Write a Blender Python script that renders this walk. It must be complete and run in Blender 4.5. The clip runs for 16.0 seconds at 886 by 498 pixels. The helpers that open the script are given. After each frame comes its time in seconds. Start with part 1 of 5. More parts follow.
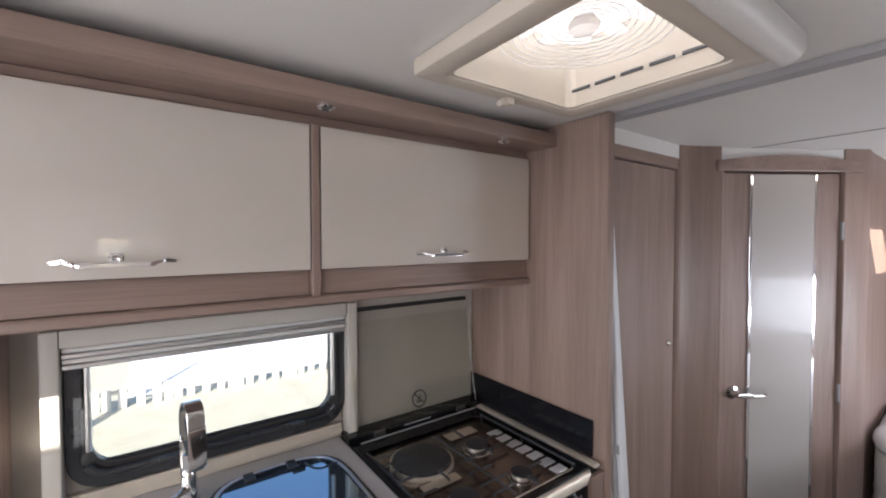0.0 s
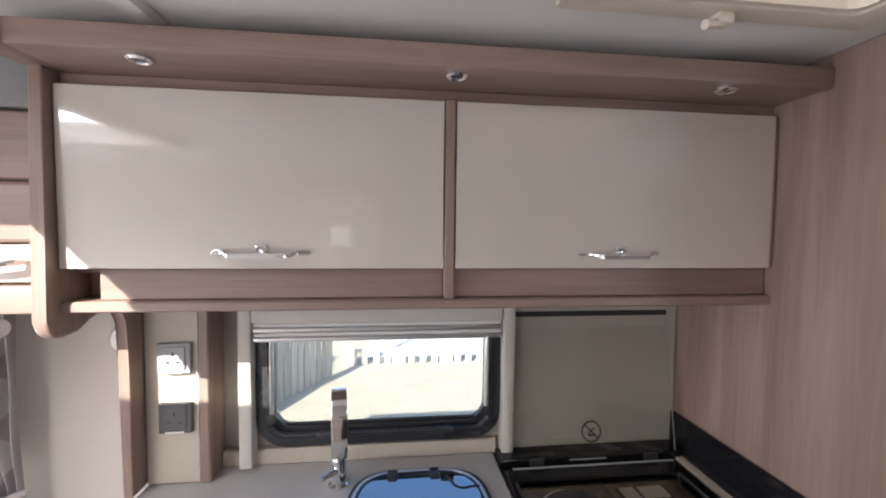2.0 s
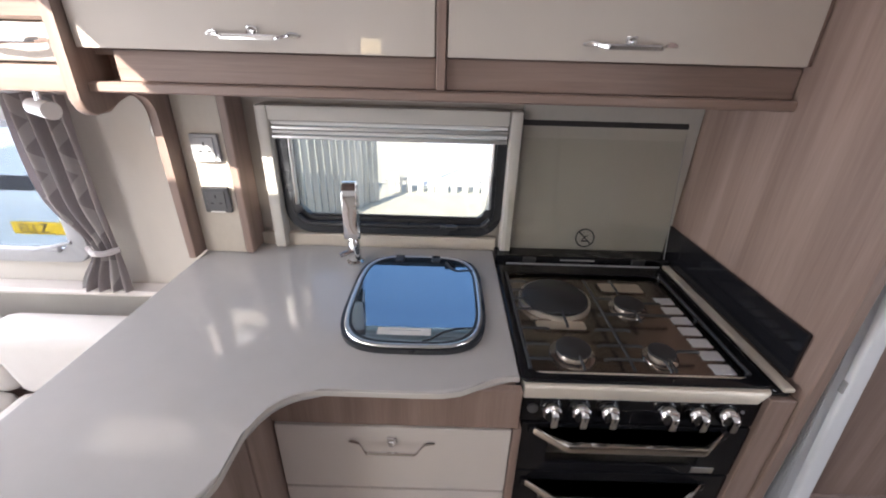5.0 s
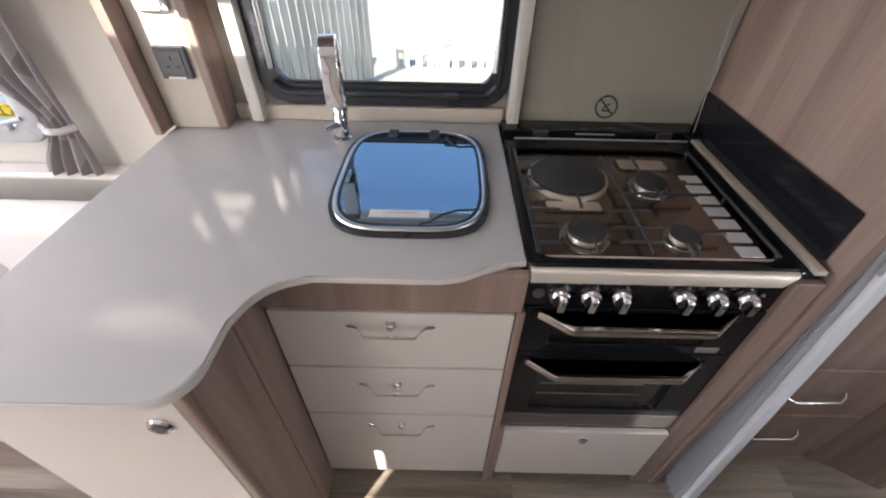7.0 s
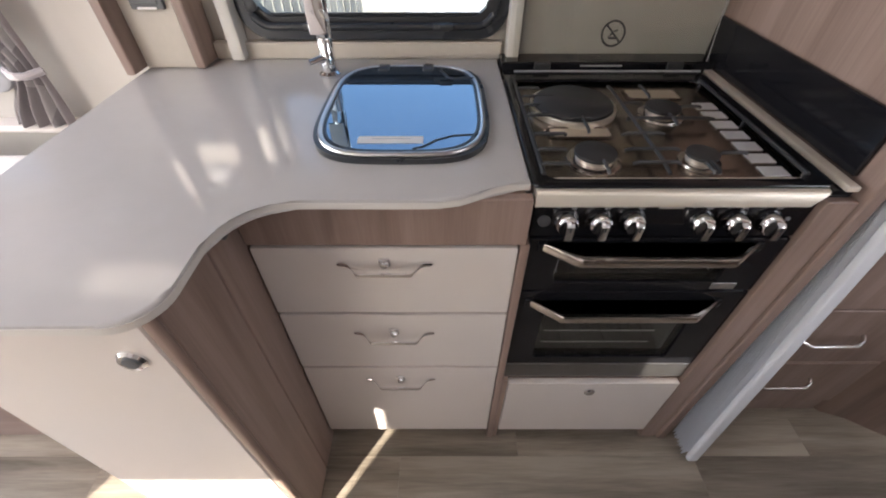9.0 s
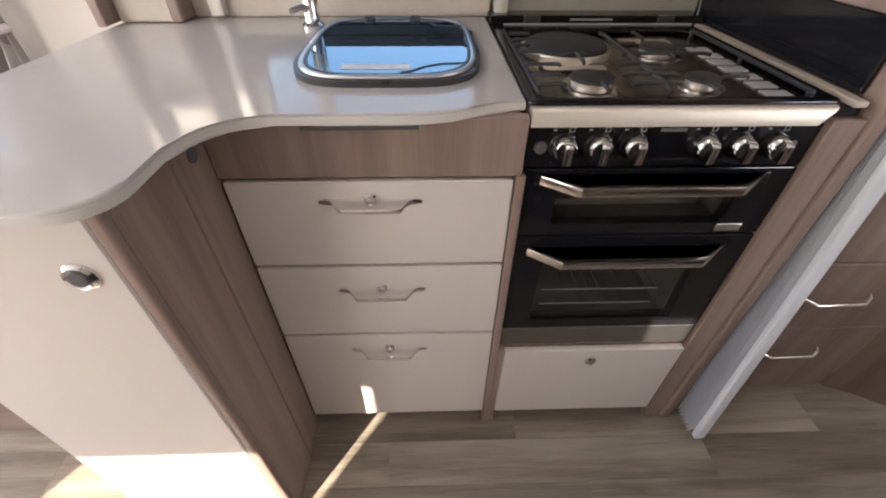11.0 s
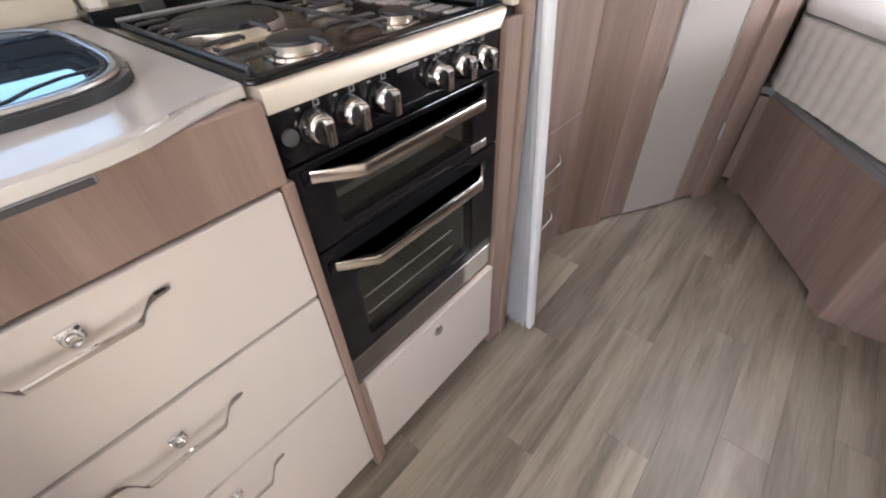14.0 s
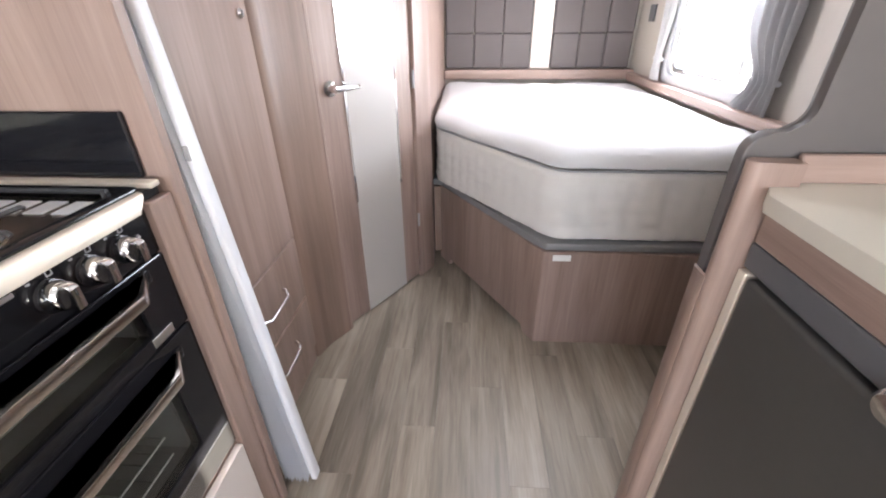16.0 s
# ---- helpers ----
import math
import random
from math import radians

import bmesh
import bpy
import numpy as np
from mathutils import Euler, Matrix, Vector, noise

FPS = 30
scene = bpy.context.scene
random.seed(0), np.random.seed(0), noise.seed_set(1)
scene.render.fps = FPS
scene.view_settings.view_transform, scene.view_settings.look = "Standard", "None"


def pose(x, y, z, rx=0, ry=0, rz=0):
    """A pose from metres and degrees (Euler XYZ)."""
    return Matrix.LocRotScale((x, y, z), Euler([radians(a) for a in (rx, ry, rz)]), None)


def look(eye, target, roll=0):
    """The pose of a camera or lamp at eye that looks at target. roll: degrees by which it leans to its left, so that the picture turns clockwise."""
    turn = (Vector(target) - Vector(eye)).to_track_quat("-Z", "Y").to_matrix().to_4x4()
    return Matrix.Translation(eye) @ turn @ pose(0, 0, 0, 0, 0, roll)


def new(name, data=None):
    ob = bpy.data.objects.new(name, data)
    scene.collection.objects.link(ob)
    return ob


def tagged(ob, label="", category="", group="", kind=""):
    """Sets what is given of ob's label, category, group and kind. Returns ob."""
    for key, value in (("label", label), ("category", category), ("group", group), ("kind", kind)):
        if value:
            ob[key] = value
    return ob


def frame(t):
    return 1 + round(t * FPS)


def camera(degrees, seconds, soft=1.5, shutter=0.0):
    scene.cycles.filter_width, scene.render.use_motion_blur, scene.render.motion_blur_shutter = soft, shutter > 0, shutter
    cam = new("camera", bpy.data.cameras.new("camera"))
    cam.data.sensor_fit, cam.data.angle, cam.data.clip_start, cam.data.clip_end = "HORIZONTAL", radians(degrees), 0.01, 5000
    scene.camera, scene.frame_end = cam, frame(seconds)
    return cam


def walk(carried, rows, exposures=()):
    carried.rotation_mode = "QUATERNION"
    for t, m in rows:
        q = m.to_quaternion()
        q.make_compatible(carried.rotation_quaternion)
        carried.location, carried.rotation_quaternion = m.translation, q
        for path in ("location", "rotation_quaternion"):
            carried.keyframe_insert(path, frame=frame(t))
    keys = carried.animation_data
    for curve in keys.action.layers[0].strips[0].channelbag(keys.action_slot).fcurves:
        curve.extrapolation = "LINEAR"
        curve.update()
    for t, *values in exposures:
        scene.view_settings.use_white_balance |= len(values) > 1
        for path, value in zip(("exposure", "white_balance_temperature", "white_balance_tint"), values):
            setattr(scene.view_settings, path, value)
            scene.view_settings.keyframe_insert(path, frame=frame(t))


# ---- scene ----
cam = camera(94.6, 16.0, soft=2.0)
PATH = [
    (0, (0.011, -0.001, 1.61), (1.181, 1.621, 1.556), -0.1),
    (0.5, (-0.008, 0.042, 1.6), (0.875, 1.836, 1.57), -0.2),
    (1, (0.011, 0.122, 1.612), (0.637, 2.021, 1.579), -0.0),
    (1.5, (0.068, 0.162, 1.619), (0.469, 2.12, 1.565), 0.3),
    (2, (0.219, 0.123, 1.62), (0.446, 2.107, 1.515), 0.6),
    (2.5, (0.311, 0.073, 1.626), (0.421, 2.061, 1.433), 1.0),
    (3, (0.331, 0.059, 1.631), (0.372, 2.031, 1.301), 1.3),
    (3.5, (0.334, 0.059, 1.617), (0.347, 2.001, 1.141), 1.5),
    (4, (0.337, 0.052, 1.599), (0.338, 1.957, 0.987), 1.6),
    (4.5, (0.336, 0.054, 1.576), (0.337, 1.911, 0.835), 1.7),
    (5, (0.341, 0.056, 1.548), (0.336, 1.858, 0.679), 1.6),
    (7.5, (0.35, 0.145, 1.453), (0.344, 1.593, 0.073), 0.8),
    (8, (0.353, 0.135, 1.424), (0.337, 1.562, 0.022), 0.1),
    (8.5, (0.353, 0.129, 1.394), (0.341, 1.552, -0.011), -0.2),
    (9, (0.353, 0.116, 1.361), (0.354, 1.56, -0.022), -0.0),
    (11.5, (0.35, 0.048, 1.182), (0.423, 1.561, -0.123), -0.1),
    (12, (0.35, 0.047, 1.158), (0.481, 1.538, -0.168), -1.2),
    (12.5, (0.365, 0.068, 1.145), (0.645, 1.526, -0.196), -1.9),
    (13, (0.374, 0.106, 1.13), (0.882, 1.499, -0.212), -2.6),
    (13.5, (0.333, 0.183, 1.13), (1.161, 1.418, -0.207), -2.8),
    (14, (0.299, 0.212, 1.123), (1.416, 1.225, -0.19), -2.8),
    (14.5, (0.303, 0.2, 1.116), (1.644, 0.919, -0.182), -2.1),
    (15, (0.33, 0.166, 1.121), (1.836, 0.613, -0.117), -1.2),
    (15.5, (0.358, 0.144, 1.148), (1.993, 0.389, 0.023), -0.7),
    (16, (0.411, 0.143, 1.204), (2.15, 0.264, 0.224), -0.6),
]
walk(cam, [(t, look(eye, target, roll)) for t, eye, target, roll in PATH], [(0, 1.74, 6400, 11), (4, 1.82, 6350, 11), (9, 2.04, 6600, 11), (11.5, 2.25, 6850, 11), (13, 2.66, 6800, 10), (14, 2.78, 6700, 10), (16, 3.08, 6450, 10)])

# ---- world, sun, daylight in the openings ----
SUN_TRAVEL = Vector((0.55, 0.835, -0.588)).normalized()
world = bpy.data.worlds.new("world")
scene.world = world
world.use_nodes = True
wn = world.node_tree.nodes
sky = wn.new("ShaderNodeTexSky")
sky.sky_type, sky.sun_disc = "NISHITA", False
sky.sun_elevation = math.asin(-SUN_TRAVEL.z)
sky.sun_rotation = math.atan2(-SUN_TRAVEL.x, -SUN_TRAVEL.y)
world.node_tree.links.new(sky.outputs[0], wn["Background"].inputs[0])
wn["Background"].inputs[1].default_value = 0.15
sun = new("sun", bpy.data.lights.new("sun", "SUN"))
sun.data.energy, sun.data.angle, sun.data.color = 5.0, radians(0.5), (1.0, 0.93, 0.82)
sun.matrix_world = look((-6, -5, 5), Vector((-6, -5, 5)) + SUN_TRAVEL)


def daylight(name, eye, target, w, h, watts, color=(0.90, 0.91, 1.0)):
    """Sky light standing in an opening."""
    lamp = new(name, bpy.data.lights.new(name, "AREA"))
    lamp.data.shape, lamp.data.size, lamp.data.size_y = "RECTANGLE", w, h
    lamp.data.energy, lamp.data.color = watts, color
    lamp.matrix_world = look(eye, target)
    return lamp


daylight("daylight_rooflight", (0.678, 0.473, 2.15), (0.678, 0.4731, 0), 0.36, 0.34, 0.13)
daylight("daylight_lounge_roof", (-0.92, 0.25, 2.0), (-0.92, 0.251, 0), 0.36, 0.38, 2.0)
daylight("daylight_front", (-2.62, 0.16, 1.25), (0, 0.16, 1.15), 1.7, 0.7, 7.5)
daylight("daylight_side", (-1.26, -0.98, 1.05), (-0.6, 1, 0.4), 0.7, 0.5, 1.9)
daylight("daylight_lounge", (-1.45, 1.3, 1.1), (0.3, -0.6, 0.8), 1.0, 0.45, 7.0)
daylight("daylight_bedroom", (2.55, -0.98, 1.15), (1.7, 0.9, 0.6), 0.8, 0.4, 4.2)
daylight("daylight_bed_roof", (2.24, -0.26, 2.0), (2.24, -0.261, 0), 0.36, 0.36, 2.0)

# ---- building helpers ----


def thing(name, at, label, category, group="", kind=""):
    ob = new(name)
    ob.empty_display_size = 0.05
    ob.location = at
    return tagged(ob, label, category, group, kind)


def finish(bm, material, name, smooth=True):
    bmesh.ops.recalc_face_normals(bm, faces=bm.faces)
    me = bpy.data.meshes.new(name)
    if smooth:
        for fc in bm.faces:
            fc.smooth = True
        for e in bm.edges:
            ok = len(e.link_faces) == 2
            if ok:
                turn, s = e.calc_face_angle(0), sorted(fc.calc_area() for fc in e.link_faces)
                ok = turn < 0.7 and not (turn > 0.1 and s[1] > 12 * s[0])
            e.smooth = ok
    bm.to_mesh(me)
    bm.free()
    me.materials.append(material)
    return me


def part(name, bm, material, parent, label=""):
    """Links a bmesh, in world coordinates, as one mesh under a thing or a part."""
    ob = new(name, finish(bm, material, name))
    ob.parent = parent
    if parent.type == "EMPTY":
        ob.matrix_parent_inverse = Matrix.Translation(-parent.location)
    if label:
        ob["label"] = label
    return ob


def solid(name, bm, material, label, category, group="", kind=""):
    """A top-level thing that is one mesh, its origin at its base."""
    cs = [v.co.copy() for v in bm.verts]
    lo = Vector((min(c.x for c in cs), min(c.y for c in cs), min(c.z for c in cs)))
    hi = Vector((max(c.x for c in cs), max(c.y for c in cs), max(c.z for c in cs)))
    base = Vector(((lo.x + hi.x) / 2, (lo.y + hi.y) / 2, lo.z))
    bmesh.ops.translate(bm, verts=bm.verts, vec=-base)
    ob = new(name, finish(bm, material, name))
    ob.location = base
    return tagged(ob, label, category, group, kind)


def structure(name, bm, material, label, category):
    ob = new(name, finish(bm, material, name))
    return tagged(ob, label, category, kind="structure")


def join(*bms):
    out = bms[0]
    for b in bms[1:]:
        me = bpy.data.meshes.new("tmp")
        b.to_mesh(me)
        b.free()
        out.from_mesh(me)
        bpy.data.meshes.remove(me)
    return out


def moved(bm, m):
    bmesh.ops.transform(bm, matrix=m, verts=bm.verts)
    return bm


def bevelled(bm, w, seg=2, edges=None):
    if w > 0:
        bmesh.ops.bevel(bm, geom=list(edges if edges is not None else bm.edges), offset=w, segments=seg, affect="EDGES", profile=0.5, clamp_overlap=True)
    return bm


def box(x0, x1, y0, y1, z0, z1, bevel=0.002, seg=1):
    bm = bmesh.new()
    m = Matrix.Translation(((x0 + x1) / 2, (y0 + y1) / 2, (z0 + z1) / 2)) @ Matrix.Diagonal((abs(x1 - x0), abs(y1 - y0), abs(z1 - z0), 1))
    bmesh.ops.create_cube(bm, size=1, matrix=m)
    return bevelled(bm, bevel, seg)


def prism(pts, axis, a, b, bevel=0.0, seg=2):
    """A closed outline drawn out along an axis. Outline axes: z (x,y), y (x,z), x (y,z)."""
    def at(p, v):
        return {"z": (p[0], p[1], v), "y": (p[0], v, p[1]), "x": (v, p[0], p[1])}[axis]
    bm = bmesh.new()
    lo = [bm.verts.new(at(p, a)) for p in pts]
    hi = [bm.verts.new(at(p, b)) for p in pts]
    n = len(pts)
    caps = [bm.faces.new(lo), bm.faces.new(hi)]
    for i in range(n):
        bm.faces.new((lo[i], lo[(i + 1) % n], hi[(i + 1) % n], hi[i]))
    if bevel:
        bevelled(bm, bevel, seg, {e for c in caps for e in c.edges})
    return bm


def arc(cx, cy, r, a0, a1, n=6, ry=None):
    return [(cx + r * math.cos(radians(a0 + (a1 - a0) * i / n)), cy + (ry or r) * math.sin(radians(a0 + (a1 - a0) * i / n))) for i in range(n + 1)]


def rounded(x0, x1, y0, y1, r, n=6):
    return arc(x1 - r, y1 - r, r, 0, 90, n) + arc(x0 + r, y1 - r, r, 90, 180, n) + arc(x0 + r, y0 + r, r, 180, 270, n) + arc(x1 - r, y0 + r, r, 270, 360, n)


def ring(outer, inner, axis, a, b, bevel=0.0):
    """A frame between two outlines of as many points."""
    def at(p, v):
        return {"z": (p[0], p[1], v), "y": (p[0], v, p[1]), "x": (v, p[0], p[1])}[axis]
    bm = bmesh.new()
    n = len(outer)
    q = [[bm.verts.new(at(p, v)) for p in pts] for pts, v in ((outer, a), (inner, a), (inner, b), (outer, b))]
    for i in range(n):
        j = (i + 1) % n
        for k in range(4):
            bm.faces.new((q[k][i], q[k][j], q[(k + 1) % 4][j], q[(k + 1) % 4][i]))
    if bevel:
        bm.normal_update()
        bevelled(bm, bevel, 2, [e for e in bm.edges if e.calc_face_angle(0) > 1.2])
    return bm


def tube(path, r, n=10, flat=1.0, cap=True):
    """A rod swept along a line of points. r: a radius or one a point; flat squashes it."""
    pts = [Vector(p) for p in path]
    rs = r if isinstance(r, (list, tuple)) else [r] * len(pts)
    bm = bmesh.new()
    up = Vector((0, 0, 1))
    rings = []
    for i, p in enumerate(pts):
        d = (pts[min(i + 1, len(pts) - 1)] - pts[max(i - 1, 0)]).normalized()
        ref = up if abs(d.dot(up)) < 0.95 else Vector((0, 1, 0))
        s = d.cross(ref).normalized()
        u = s.cross(d).normalized()
        rings.append([bm.verts.new(p + s * rs[i] * math.cos(2 * math.pi * k / n) + u * rs[i] * flat * math.sin(2 * math.pi * k / n)) for k in range(n)])
    for a, b in zip(rings, rings[1:]):
        for k in range(n):
            bm.faces.new((a[k], a[(k + 1) % n], b[(k + 1) % n], b[k]))
    if cap:
        bm.faces.new(rings[0])
        bm.faces.new(rings[-1])
    return bm


def lathe(profile, at, axis="z", n=24):
    """A turned shape: profile of (radius, height) along an axis from a point."""
    bm = bmesh.new()
    rows = []
    for r, h in profile:
        if r < 1e-6:
            rows.append([bm.verts.new((0, 0, h))])
        else:
            rows.append([bm.verts.new((r * math.cos(2 * math.pi * k / n), r * math.sin(2 * math.pi * k / n), h)) for k in range(n)])
    for a, b in zip(rows, rows[1:]):
        for k in range(n):
            j = (k + 1) % n
            if len(a) == 1 and len(b) > 1:
                bm.faces.new((a[0], b[j], b[k]))
            elif len(b) == 1 and len(a) > 1:
                bm.faces.new((a[k], a[j], b[0]))
            elif len(a) > 1:
                bm.faces.new((a[k], a[j], b[j], b[k]))
    for rr in (rows[0], rows[-1]):
        if len(rr) > 1:
            bm.faces.new(rr)
    turn = {"z": Matrix(), "-z": pose(0, 0, 0, 180), "-y": pose(0, 0, 0, 90), "y": pose(0, 0, 0, -90), "x": pose(0, 0, 0, 0, 90), "-x": pose(0, 0, 0, 0, -90)}[axis]
    return moved(bm, Matrix.Translation(at) @ turn)


# ---- materials ----


def material(name, color, rough=0.5, metal=0.0, spread=0.12, scale=(8, 8, 8), bump=0.05, fine=60, coat=0.0, wear=0.12, spec=0.5):
    """A surface with variation at two scales and a fine relief."""
    m = bpy.data.materials.new(name)
    m.use_nodes = True
    nt = m.node_tree
    bs = nt.nodes["Principled BSDF"]
    co = nt.nodes.new("ShaderNodeTexCoord")
    geo = nt.nodes.new("ShaderNodeNewGeometry")
    mp = nt.nodes.new("ShaderNodeMapping")
    mp.inputs["Scale"].default_value = scale
    nt.links.new(geo.outputs["Position"], mp.inputs[0])
    n1 = nt.nodes.new("ShaderNodeTexNoise")
    n1.inputs["Scale"].default_value, n1.inputs["Detail"].default_value = 1.0, 6
    nt.links.new(mp.outputs[0], n1.inputs[0])
    n2 = nt.nodes.new("ShaderNodeTexNoise")
    n2.inputs["Scale"].default_value, n2.inputs["Detail"].default_value = fine / 8, 4
    nt.links.new(mp.outputs[0], n2.inputs[0])
    ramp = nt.nodes.new("ShaderNodeMix")
    ramp.data_type = "RGBA"
    ramp.inputs["A"].default_value = (*[c * (1 - spread) for c in color], 1)
    ramp.inputs["B"].default_value = (*[min(1, c * (1 + spread)) for c in color], 1)
    mixf = nt.nodes.new("ShaderNodeMath")
    mixf.operation = "MULTIPLY_ADD"
    mixf.inputs[1].default_value = 0.5
    half = nt.nodes.new("ShaderNodeMath")
    half.operation = "MULTIPLY"
    half.inputs[1].default_value = 0.5
    nt.links.new(n2.outputs[0], half.inputs[0])
    nt.links.new(n1.outputs[0], mixf.inputs[0])
    nt.links.new(half.outputs[0], mixf.inputs[2])
    nt.links.new(mixf.outputs[0], ramp.inputs["Factor"])
    nt.links.new(ramp.outputs["Result"], bs.inputs["Base Color"])
    rr = nt.nodes.new("ShaderNodeMapRange")
    rr.inputs["To Min"].default_value = max(0.02, rough * (1 - wear))
    rr.inputs["To Max"].default_value = min(1, rough * (1 + wear))
    nt.links.new(n1.outputs[0], rr.inputs["Value"])
    nt.links.new(rr.outputs[0], bs.inputs["Roughness"])
    bs.inputs["Metallic"].default_value = metal
    bs.inputs["Coat Weight"].default_value = coat
    bs.inputs["Coat Roughness"].default_value = 0.03
    bs.inputs["Specular IOR Level"].default_value = spec
    if bump:
        bp = nt.nodes.new("ShaderNodeBump")
        bp.inputs["Strength"].default_value, bp.inputs["Distance"].default_value = bump, 0.002
        nt.links.new(n2.outputs[0], bp.inputs["Height"])
        nt.links.new(bp.outputs[0], bs.inputs["Normal"])
    return m


def wood(name, axis, dark, light, rough=0.42, cell=1.0, seed=0.0, by_piece=0.0, grain=1.0):
    """Foil-wrapped board: long streaks along an axis with fine pores."""
    m = bpy.data.materials.new(name)
    m.use_nodes = True
    nt = m.node_tree
    lk = nt.links.new
    bs = nt.nodes["Principled BSDF"]
    geo = nt.nodes.new("ShaderNodeNewGeometry")
    info = nt.nodes.new("ShaderNodeObjectInfo")
    off = nt.nodes.new("ShaderNodeVectorMath")
    off.operation = "MULTIPLY_ADD"
    lk(info.outputs["Random"], off.inputs[0])
    off.inputs[1].default_value = (17, 13, 11) if by_piece else (0, 0, 0)
    lk(geo.outputs["Position"], off.inputs[2])

    def streak(long, cross, detail, dist):
        mp = nt.nodes.new("ShaderNodeMapping")
        mp.inputs["Scale"].default_value = [long if a == axis else cross for a in "xyz"]
        mp.inputs["Location"].default_value = (seed, seed * 2, seed * 3)
        lk(off.outputs[0], mp.inputs[0])
        n = nt.nodes.new("ShaderNodeTexNoise")
        n.inputs["Scale"].default_value, n.inputs["Detail"].default_value, n.inputs["Distortion"].default_value = 1, detail, dist
        lk(mp.outputs[0], n.inputs[0])
        return n
    broad, mid, fine = streak(0.9, 14 * cell, 3, 0.6), streak(2.5, 60 * cell, 5, 0.9), streak(14, 420 * cell, 2, 0)
    s1 = nt.nodes.new("ShaderNodeMath")
    s1.operation, s1.inputs[1].default_value = "MULTIPLY_ADD", 0.55
    s2 = nt.nodes.new("ShaderNodeMath")
    s2.operation, s2.inputs[1].default_value = "MULTIPLY_ADD", 0.30
    s3 = nt.nodes.new("ShaderNodeMath")
    s3.operation, s3.inputs[1].default_value = "MULTIPLY", 0.15
    lk(fine.outputs[0], s3.inputs[0])
    lk(mid.outputs[0], s2.inputs[0])
    lk(s3.outputs[0], s2.inputs[2])
    lk(broad.outputs[0], s1.inputs[0])
    lk(s2.outputs[0], s1.inputs[2])
    spread = nt.nodes.new("ShaderNodeMapRange")
    spread.inputs["From Min"].default_value, spread.inputs["From Max"].default_value = 0.5 - 0.17 / grain, 0.5 + 0.17 / grain
    lk(s1.outputs[0], spread.inputs["Value"])
    mix = nt.nodes.new("ShaderNodeMix")
    mix.data_type = "RGBA"
    mix.inputs["A"].default_value, mix.inputs["B"].default_value = (*dark, 1), (*light, 1)
    lk(spread.outputs[0], mix.inputs["Factor"])
    out = mix.outputs["Result"]
    if by_piece:
        hsv = nt.nodes.new("ShaderNodeHueSaturation")
        val = nt.nodes.new("ShaderNodeMapRange")
        val.inputs["To Min"].default_value, val.inputs["To Max"].default_value = 1 - by_piece, 1 + by_piece
        lk(info.outputs["Random"], val.inputs["Value"])
        lk(val.outputs[0], hsv.inputs["Value"])
        lk(out, hsv.inputs["Color"])
        out = hsv.outputs[0]
    lk(out, bs.inputs["Base Color"])
    rr = nt.nodes.new("ShaderNodeMapRange")
    rr.inputs["To Min"].default_value, rr.inputs["To Max"].default_value = rough * 0.85, rough * 1.2
    lk(mid.outputs[0], rr.inputs["Value"])
    lk(rr.outputs[0], bs.inputs["Roughness"])
    bp = nt.nodes.new("ShaderNodeBump")
    bp.inputs["Strength"].default_value, bp.inputs["Distance"].default_value = 0.12, 0.001
    lk(fine.outputs[0], bp.inputs["Height"])
    lk(bp.outputs[0], bs.inputs["Normal"])
    return m


def glass(name, tint, rough=0.0):
    m = bpy.data.materials.new(name)
    m.use_nodes = True
    nt = m.node_tree
    nt.nodes.remove(nt.nodes["Principled BSDF"])
    out = nt.nodes["Material Output"]
    tr = nt.nodes.new("ShaderNodeBsdfTransparent")
    tr.inputs[0].default_value = (*tint, 1)
    gl = nt.nodes.new("ShaderNodeBsdfGlossy")
    gl.inputs["Roughness"].default_value = rough
    lw = nt.nodes.new("ShaderNodeLayerWeight")
    pw = nt.nodes.new("ShaderNodeMath")
    pw.operation, pw.inputs[1].default_value = "POWER", 5
    nt.links.new(lw.outputs["Facing"], pw.inputs[0])
    fr = nt.nodes.new("ShaderNodeMath")
    fr.operation, fr.inputs[1].default_value, fr.inputs[2].default_value = "MULTIPLY_ADD", 0.9, 0.05
    nt.links.new(pw.outputs[0], fr.inputs[0])
    mx = nt.nodes.new("ShaderNodeMixShader")
    nt.links.new(fr.outputs[0], mx.inputs[0])
    nt.links.new(tr.outputs[0], mx.inputs[1])
    nt.links.new(gl.outputs[0], mx.inputs[2])
    nt.links.new(mx.outputs[0], out.inputs[0])
    return m


W_DARK, W_LIGHT = (0.190, 0.130, 0.106), (0.345, 0.25, 0.212)
WOOD_Z = wood("walnut_foil_upright", "z", W_DARK, W_LIGHT)
WOOD_X = wood("walnut_foil_lengthwise", "x", W_DARK, W_LIGHT, seed=3.1)
WOOD_Y = wood("walnut_foil_crosswise", "y", W_DARK, W_LIGHT, seed=5.7)
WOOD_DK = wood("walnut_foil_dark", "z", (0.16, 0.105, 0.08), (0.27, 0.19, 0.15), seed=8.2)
VINYL = wood("floor_vinyl", "x", (0.140, 0.114, 0.086), (0.365, 0.315, 0.252), rough=0.38, cell=0.55, by_piece=0.15, grain=1.35)
CREAM = material("cream_gloss_lacquer", (0.60, 0.548, 0.492), 0.2, spread=0.02, scale=(2, 2, 2), bump=0.0, coat=1.0)
CREAM.node_tree.nodes["Principled BSDF"].inputs["Coat IOR"].default_value = 1.8
